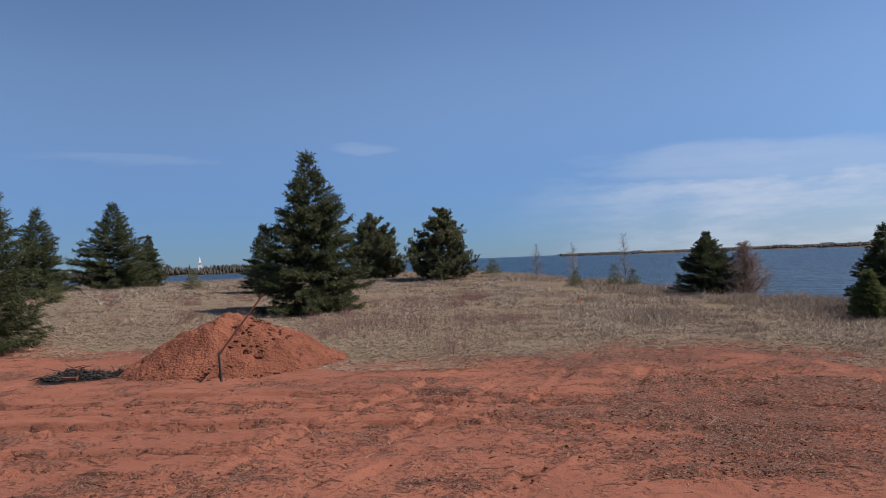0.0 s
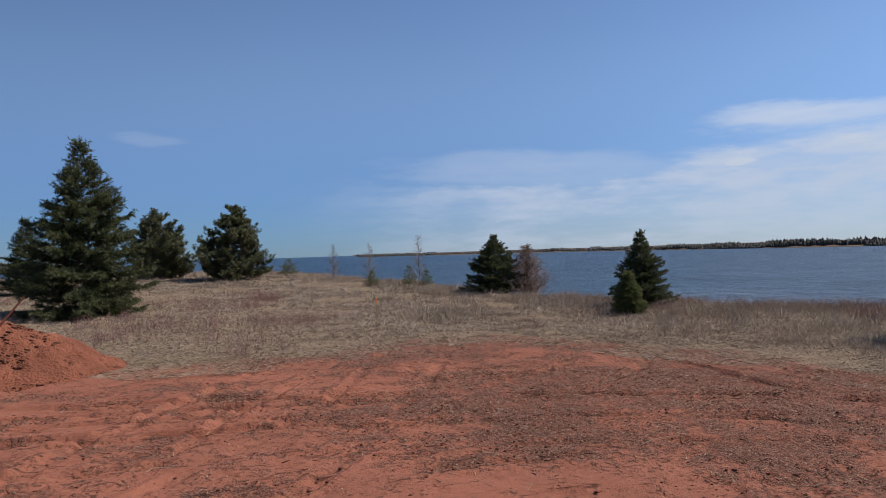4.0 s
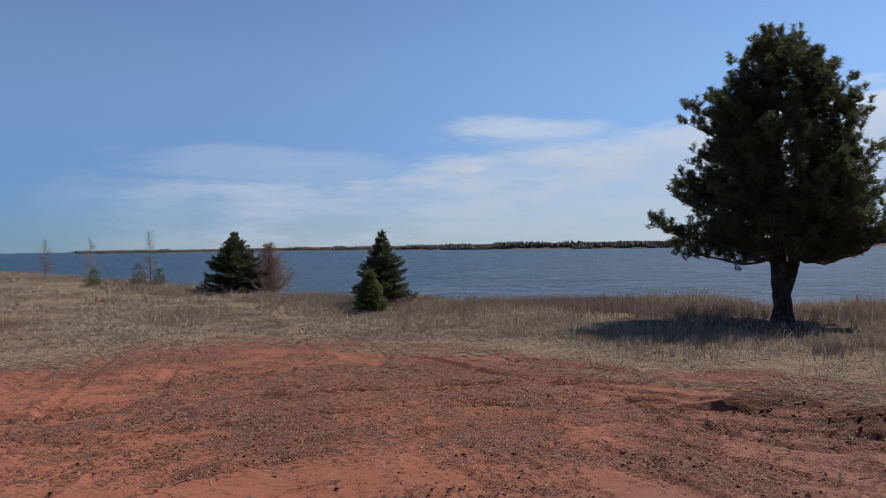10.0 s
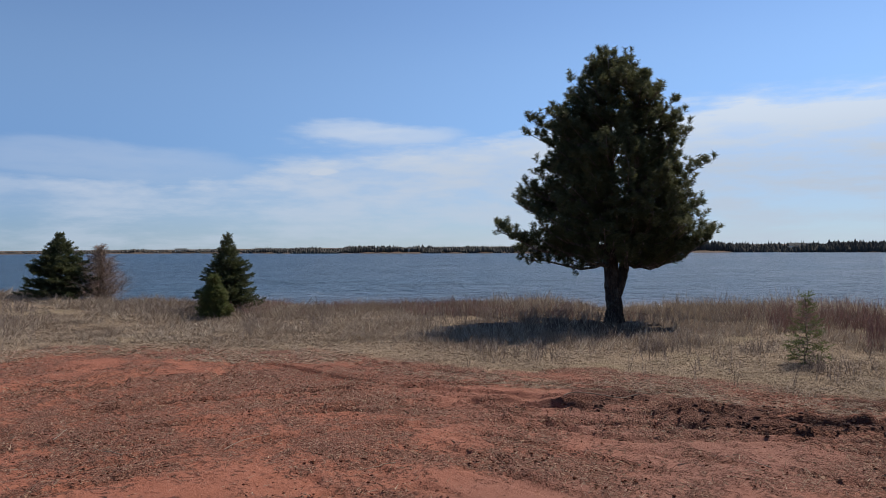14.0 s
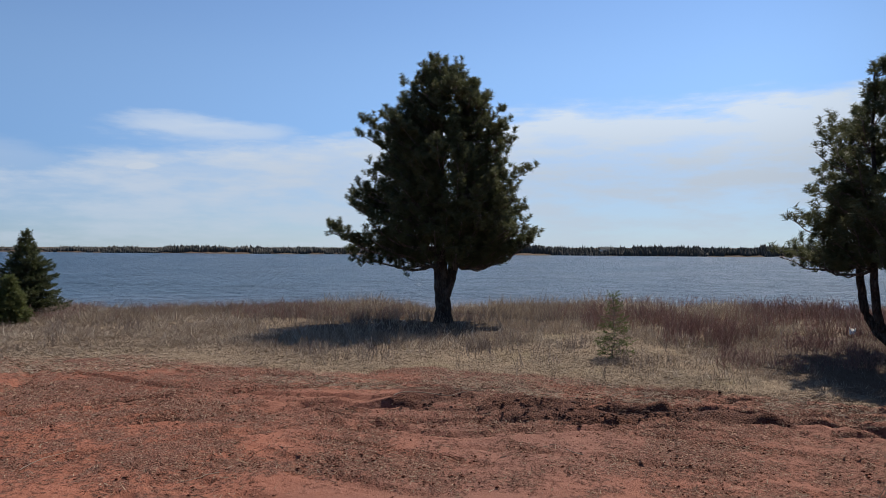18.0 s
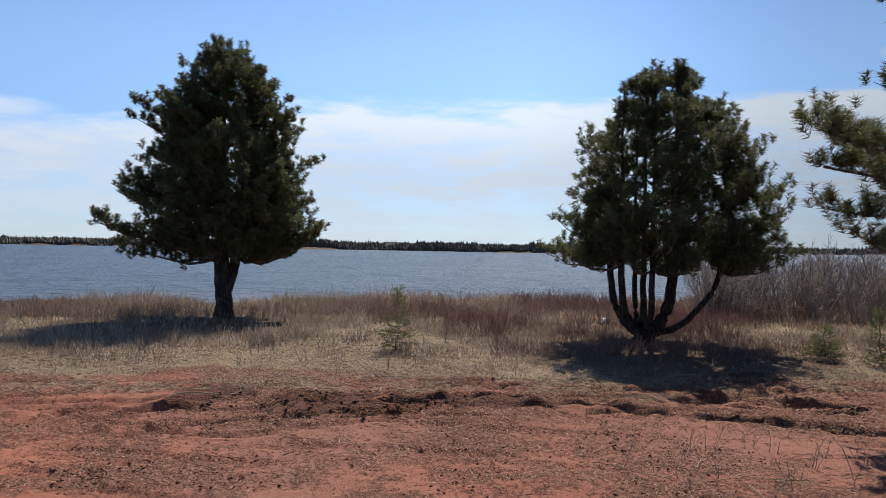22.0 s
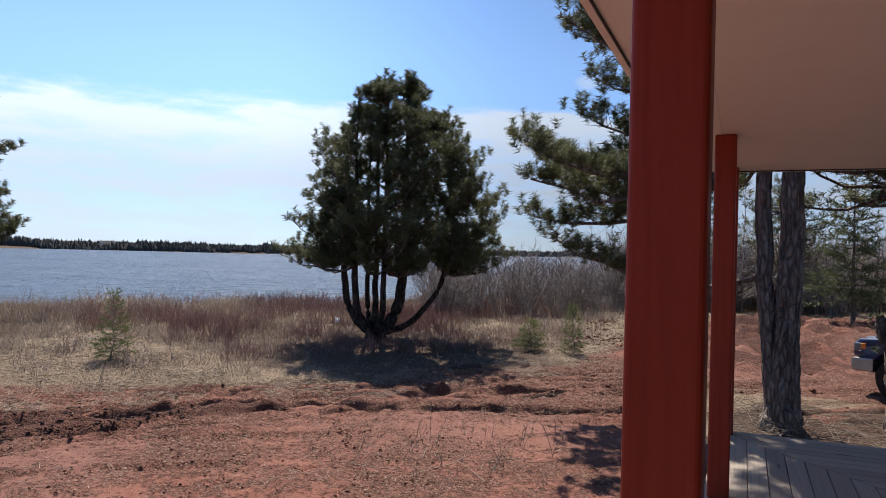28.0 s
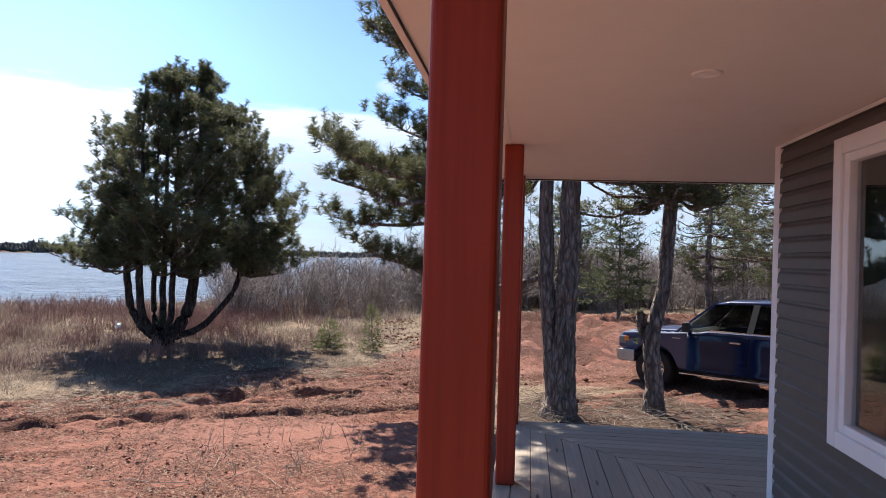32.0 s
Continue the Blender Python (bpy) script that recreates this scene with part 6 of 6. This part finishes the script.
def build_burn_pile():
    rng = np.random.default_rng(83)
    x0, y0 = polar(-27.0, 20.2)
    ob = thing("burn_pile", (x0, y0, floor_at(x0, y0)), "low heap of charred black debris beside the soil heap", "burn pile")
    n = 2600
    t, q = rng.random(n) * 6.28, np.sqrt(rng.random(n))
    x, y = 1.05 * q * np.cos(t) + rng.normal(size=n) * 0.08, 0.65 * q * np.sin(t) + rng.normal(size=n) * 0.06
    z = 0.34 * np.clip(0.25 + fbm(x * 2.2, y * 2.2, 3, 3), 0.02, 0.8) * (1 - 0.8 * q ** 2) * rng.random(n)
    v, f = lumps(rng, x, y, z, 0.012 + 0.04 * rng.random(n) ** 2)
    tagged(fill_np("char", v, f, M["char"], ob), kind="stuff")
    P = [limb(rng, (x[k], y[k], z[k] + 0.05), rng.normal(size=3) * np.array([1, 1, 0.25]), 0.15 + 0.3 * rng.random(), 0.011, 0, 0.12, 3) for k in range(90)]
    v, f = tubes(P, 4)
    tagged(fill_np("burnt_stick", v, f, M["char"], ob), kind="stuff")
    boxed("brick_piece", (-0.25, 0.1, -0.72, -0.58, 0.02, 0.1), M["handle"], ob, bevel=0.01)


def white_rag():
    rng = np.random.default_rng(85)
    x, y = polar(92.7, 21.6)
    u, v = np.meshgrid(np.linspace(-0.11, 0.11, 14), np.linspace(-0.07, 0.07, 10))
    z = 0.1 + 0.09 * fbm(u * 14 + 3, v * 14, 1, 3) + 0.06 * (1 - (u / 0.11) ** 2)
    i, j = np.meshgrid(np.arange(9), np.arange(13), indexing="ij")
    q = np.stack([i * 14 + j, i * 14 + j + 1, (i + 1) * 14 + j + 1, (i + 1) * 14 + j], -1).reshape(-1, 4)
    ob = fill_np("plastic_scrap", np.column_stack([u.ravel(), v.ravel(), z.ravel()]), q, M["white"], smooth=True)
    ob.modifiers.new("thickness", "SOLIDIFY").thickness = 0.004
    ob.location = (x, y, floor_at(x, y) + 0.25)
    tagged(ob, "crumpled scrap of white plastic caught in weeds", "litter")


white_rag()
build_clods()
build_bank_clods()
build_litter()
build_sticks()
build_burn_pile()


# ---- pickup truck: x forwards, y to its left, z up, origin under the front axle ----
def prism(bm, outline, y0, y1, bevel=0.0):
    """Outline of (x, z) points stretched from y0 to y1."""
    vs = [bm.verts.new((x, y1, z)) for x, z in outline]
    f = bm.faces.new(vs)
    r = bmesh.ops.extrude_face_region(bm, geom=[f])
    moved = [g for g in r["geom"] if isinstance(g, bmesh.types.BMVert)]
    bmesh.ops.translate(bm, vec=(0, y0 - y1, 0), verts=moved)
    if bevel:
        bmesh.ops.bevel(bm, geom=[e for e in bm.edges if all(v in vs for v in e.verts)], offset=bevel, segments=3, affect="EDGES", profile=0.5)
    bmesh.ops.recalc_face_normals(bm, faces=bm.faces)
    return bm


def arc(cx, cz, r, a0, a1, n=12):
    return [(cx + r * math.cos(radians(a)), cz + r * math.sin(radians(a))) for a in np.linspace(a0, a1, n)]


def wheel(parent, x, y, out):
    w = thing("wheel", (x, y, 0.405), "", "")
    w.parent = parent
    for k in ("label", "category"):
        if k in w:
            del w[k]
    prof = [(0.25, -0.13), (0.37, -0.135), (0.398, -0.11), (0.405, -0.05), (0.405, 0.05), (0.398, 0.11), (0.37, 0.135), (0.25, 0.13)]

    def spin(prof, name, mat, n=36):
        bm = bmesh.new()
        rings = [[bm.verts.new((r * math.cos(t), d * out, r * math.sin(t))) for r, d in prof] for t in np.linspace(0, 2 * math.pi, n, endpoint=False)]
        for i in range(n):
            for j in range(len(prof) - 1):
                bm.faces.new((rings[i][j], rings[i][j + 1], rings[(i + 1) % n][j + 1], rings[(i + 1) % n][j]))
        bmesh.ops.recalc_face_normals(bm, faces=bm.faces)
        part(name, bm, M[mat], w, smooth=True)

    spin(prof, "tyre", "tyre")
    spin([(0.25, 0.12), (0.235, 0.125), (0.225, 0.08), (0.2, 0.05), (0.02, 0.07)], "rim", "chrome")
    bm = bmesh.new()
    for k in range(6):
        a = k * math.pi / 3
        b = box(bmesh.new(), 0.03, 0.225, -0.018, 0.018, -0.03, 0.03, 0.008)
        bmesh.ops.transform(b, matrix=pose(0, 0.085 * out, 0) @ pose(0, 0, 0, 0, math.degrees(a), 0) @ pose(0, 0, 0, 0, 0, 0), verts=b.verts)
        me = bpy.data.meshes.new("spoke")
        b.to_mesh(me)
        b.free()
        bm.from_mesh(me)
    part("spokes", bm, M["chrome"], w)


def pickup_truck():
    h = 69.5
    ob = thing("pickup_truck", Matrix.Translation((11.64, -11.82, floor_at(11.6, -11.8) - 0.03)) @ pose(0, 0, 0, 0, 0, 90 - h), "dark blue pickup truck parked on the red dirt", "truck")
    side = [(0.62, 0.76), (0.86, 0.77), (0.885, 0.88), (0.84, 1.02), (0.74, 1.12), (0.3, 1.165), (-0.3, 1.2), (-0.66, 1.235), (-0.9, 1.245), (-1.15, 1.3), (-2.0, 1.315), (-3.0, 1.33), (-3.05, 1.36), (-4.8, 1.38), (-4.88, 1.3), (-4.88, 0.75), (-4.8, 0.6), (-4.3, 0.55)]
    rear = arc(-3.68, 0.41, 0.52, 165, 15)
    front = arc(0.0, 0.41, 0.52, 165, 15)
    side = side + rear + [(-3.1, 0.46), (-0.58, 0.46)] + front + [(0.54, 0.62)]
    for y0, y1 in ((0.6, 0.985), (-0.985, -0.6)):
        bm = bmesh.new()
        vs = [bm.verts.new((x, max(y0, y1, key=abs), z)) for x, z in side]
        f = bm.faces.new(vs)
        r = bmesh.ops.extrude_face_region(bm, geom=[f])
        inner = [g for g in r["geom"] if isinstance(g, bmesh.types.BMVert)]
        bmesh.ops.translate(bm, vec=(0, min(y0, y1, key=abs) - max(y0, y1, key=abs), 0), verts=inner)
        rim = [e for e in bm.edges if all(v in vs for v in e.verts)]
        bmesh.ops.bevel(bm, geom=rim, offset=0.045, segments=3, affect="EDGES", profile=0.5)
        for v in bm.verts:
            v.co.y *= 1 - 0.14 * (max(0.0, v.co.x - 0.3) / 0.58) ** 2
        bmesh.ops.triangulate(bm, faces=[q for q in bm.faces if len(q.verts) > 4])
        bmesh.ops.recalc_face_normals(bm, faces=bm.faces)
        part("body_side", bm, M["paint"], ob)
    bm = prism(bmesh.new(), [(0.80, 0.6), (0.86, 0.85), (0.83, 1.04), (0.72, 1.15), (0.3, 1.215), (-0.3, 1.25), (-0.5, 1.258), (-0.5, 0.6)], -0.64, 0.64, 0.05)
    part("hood", bm, M["paint"], ob)
    bm = prism(bmesh.new(), [(-3.05, 0.6), (-3.05, 0.85), (-4.82, 0.85), (-4.82, 0.6)], -0.598, 0.598)
    part("bed_floor", bm, M["dark"], ob)
    boxed("tailgate", (-4.87, -4.8, -0.6, 0.6, 0.62, 1.37), M["paint"], ob, bevel=0.02)
    boxed("chassis", (-4.6, 0.6, -0.55, 0.55, 0.36, 0.58), M["dark"], ob)
    boxed("cab_floor", (-3.04, -0.52, -0.6, 0.6, 0.6, 0.7), M["dark"], ob)
    boxed("grille", (0.85, 0.885, -0.5, 0.5, 0.78, 1.06), M["chrome"], ob, bevel=0.02)
    bm = prism(bmesh.new(), [(0.6, 0.5), (0.98, 0.5), (1.02, 0.6), (1.0, 0.73), (0.96, 0.755), (0.6, 0.755)], -1.0, 1.0, 0.02)
    for v in bm.verts:
        v.co.x -= 0.16 * (abs(v.co.y) / 0.95) ** 3
    part("front_bumper", bm, M["bumper"], ob, "chrome front bumper")
    boxed("rear_bumper", (-5.05, -4.9, -0.9, 0.9, 0.52, 0.72), M["chrome"], ob, bevel=0.03)
    for s in (1, -1):
        bm = box(bmesh.new(), 0.72, 0.895, 0.6, 0.94, 0.87, 1.04, 0.035, 3)
        for v in bm.verts:
            v.co.x -= 0.35 * max(0, v.co.y - 0.72)
            v.co.y *= s
        lamp = part("headlight", bm, M["lamp"], ob, "clear headlight")
        if s < 0:
            lamp.data.flip_normals()
        boxed("turn_signal", (0.58, 0.68, 0.9 if s > 0 else -0.958, 0.958 if s > 0 else -0.9, 0.93, 1.03), M["amber"], ob, "amber turn signal lens", bevel=0.01)
    # cab
    bm = bmesh.new()
    for x0, x1, z, w0, w1 in ((-1.42, -2.88, 1.9, 0.62, 0.62),):
        pts = [(-1.16, 0.66, 1.83), (-1.45, 0.64, 1.895), (-2.2, 0.64, 1.925), (-2.8, 0.64, 1.9), (-2.98, 0.64, 1.84)]
        rows = [[bm.verts.new((x, y * f, z + 0.035 * (1 - f * f))) for f in np.linspace(-1, 1, 9)] for x, y, z in pts]
        low = [[bm.verts.new((x, y * f, z - 0.05)) for f in np.linspace(-1, 1, 9)] for x, y, z in pts]
        for A in (rows, low):
            for i in range(4):
                for j in range(8):
                    bm.faces.new((A[i][j], A[i][j + 1], A[i + 1][j + 1], A[i + 1][j]))
        edge = lambda A: [A[0][j] for j in range(9)] + [A[i][8] for i in range(1, 5)] + [A[4][j] for j in range(7, -1, -1)] + [A[i][0] for i in range(3, 0, -1)]
        a, b = edge(rows), edge(low)
        for i in range(len(a)):
            bm.faces.new((a[i], a[(i + 1) % len(a)], b[(i + 1) % len(a)], b[i]))
    bmesh.ops.recalc_face_normals(bm, faces=bm.faces)
    part("roof", bm, M["paint"], ob, smooth=True)

    def strut(name, p, q, w, mat):
        p, q = Vector(p), Vector(q)
        bm = bmesh.new()
        vs = []
        for c in (p, q):
            for dx, dy in ((w, 0.02), (-w, 0.02), (-w, -0.05), (w, -0.05)):
                vs.append(bm.verts.new((c.x + dx, c.y + math.copysign(1, c.y) * dy, c.z)))
        for f in ((0, 1, 2, 3), (4, 5, 6, 7), (0, 1, 5, 4), (1, 2, 6, 5), (2, 3, 7, 6), (3, 0, 4, 7)):
            bm.faces.new([vs[i] for i in f])
        bmesh.ops.recalc_face_normals(bm, faces=bm.faces)
        part(name, bm, M[mat], ob)

    def pane(name, pts):
        bm = bmesh.new()
        bm.faces.new([bm.verts.new(p) for p in pts])
        r = bmesh.ops.extrude_face_region(bm, geom=bm.faces[:])
        bmesh.ops.translate(bm, vec=(0.004, 0.004, 0), verts=[g for g in r["geom"] if isinstance(g, bmesh.types.BMVert)])
        bmesh.ops.recalc_face_normals(bm, faces=bm.faces)
        g = part(name, bm, M["carglass"], ob)
        g.visible_shadow = False

    for s in (1, -1):
        strut("pillar", (-0.45, 0.9 * s, 1.2), (-1.2, 0.66 * s, 1.85), 0.035, "paint")
        strut("pillar", (-1.97, 0.93 * s, 1.3), (-2.02, 0.67 * s, 1.87), 0.06, "dark")
        strut("pillar", (-2.92, 0.93 * s, 1.31), (-2.86, 0.66 * s, 1.86), 0.09, "paint")
        pane("side_window", [(-0.6, 0.91 * s, 1.24), (-1.93, 0.92 * s, 1.31), (-1.97, 0.675 * s, 1.85), (-1.22, 0.675 * s, 1.84)])
        pane("side_window", [(-2.02, 0.92 * s, 1.31), (-2.85, 0.92 * s, 1.32), (-2.8, 0.675 * s, 1.85), (-2.06, 0.675 * s, 1.86)])
        boxed("belt_moulding", (-2.9, -1.2, min(s * 0.935, s * 0.952), max(s * 0.935, s * 0.952), 1.3, 1.325), M["chrome"], ob, "bright belt moulding")
        boxed("mirror", (-0.83, -0.7, min(s * 1.02, s * 1.2), max(s * 1.02, s * 1.2), 1.26, 1.46), M["dark"], ob, bevel=0.03)
        boxed("mirror_arm", (-0.8, -0.74, min(s * 0.9, s * 1.03), max(s * 0.9, s * 1.03), 1.27, 1.31), M["dark"], ob)
        boxed("running_board", (-2.9, -0.62, min(s * 0.93, s * 1.06), max(s * 0.93, s * 1.06), 0.38, 0.42), M["chrome"], ob, "bright running board", bevel=0.01)
        boxed("door_handle", (-1.84, -1.62, min(s * 1.005, s * 1.045), max(s * 1.005, s * 1.045), 1.1, 1.14), M["chrome"], ob, "chrome door handle", bevel=0.012)
        boxed("fender_badge", (-0.6, -0.42, min(s * 0.986, s * 0.99), max(s * 0.986, s * 0.99), 1.09, 1.11), M["bumper"], ob)
        for x0, x1 in ((-0.752, -1.972), (-1.988, -2.972)):
            bm = bmesh.new()
            prof = ((0.47, -0.004), (0.52, 0.008), (0.6, 0.014), (0.68, 0.006), (0.78, 0.004), (0.92, 0.012), (1.04, 0.022), (1.12, 0.024), (1.17, 0.016), (1.22, 0.012), (1.26, -0.01))
            rows = [[bm.verts.new((x, s * (0.985 + d), z)) for x in np.linspace(x0, x1, 5)] for z, d in prof]
            for i in range(len(rows) - 1):
                for j in range(4):
                    bm.faces.new((rows[i][j], rows[i][j + 1], rows[i + 1][j + 1], rows[i + 1][j]))
            bmesh.ops.solidify(bm, geom=bm.faces[:], thickness=0.004)
            bmesh.ops.recalc_face_normals(bm, faces=bm.faces)
            part("door_skin", bm, M["paint"], ob, smooth=True)
        for x in (-0.74, -1.98, -2.98):
            boxed("door_seam", (x - 0.005, x + 0.005, min(s * 0.984, s * 0.9875), max(s * 0.984, s * 0.9875), 0.5, 1.24), M["dark"], ob)
    pane("windshield", [(-0.49, -0.86, 1.25), (-0.49, 0.86, 1.25), (-1.18, 0.64, 1.86), (-1.18, -0.64, 1.86)])
    pane("rear_window", [(-2.98, 0.8, 1.33), (-2.98, -0.8, 1.33), (-2.93, -0.6, 1.84), (-2.93, 0.6, 1.84)])
    for y in (0.4, -0.4):
        boxed("seat", (-2.2, -1.6, y - 0.27, y + 0.27, 0.7, 0.95), M["dark"], ob, bevel=0.05)
        boxed("seat_back", (-2.3, -2.1, y - 0.26, y + 0.26, 0.95, 1.5), M["dark"], ob, bevel=0.05)
        boxed("head_rest", (-2.28, -2.15, y - 0.12, y + 0.12, 1.51, 1.7), M["dark"], ob, bevel=0.04)
    boxed("dashboard", (-0.95, -0.52, -0.85, 0.85, 0.9, 1.26), M["dark"], ob, bevel=0.04)
    ring = [(-1.28 + 0.06 * math.sin(t), 0.4 + 0.19 * math.cos(t), 1.25 + 0.18 * math.sin(t), 0.016) for t in np.linspace(0, 2 * math.pi, 25)]
    v, f = tubes([ring], 6)
    fill_np("steering_wheel", v, f, M["dark"], ob, smooth=True)
    for x in (0.0, -3.68):
        wheel(ob, x, 0.83, 1)
        wheel(ob, x, -0.83, -1)


pickup_truck()
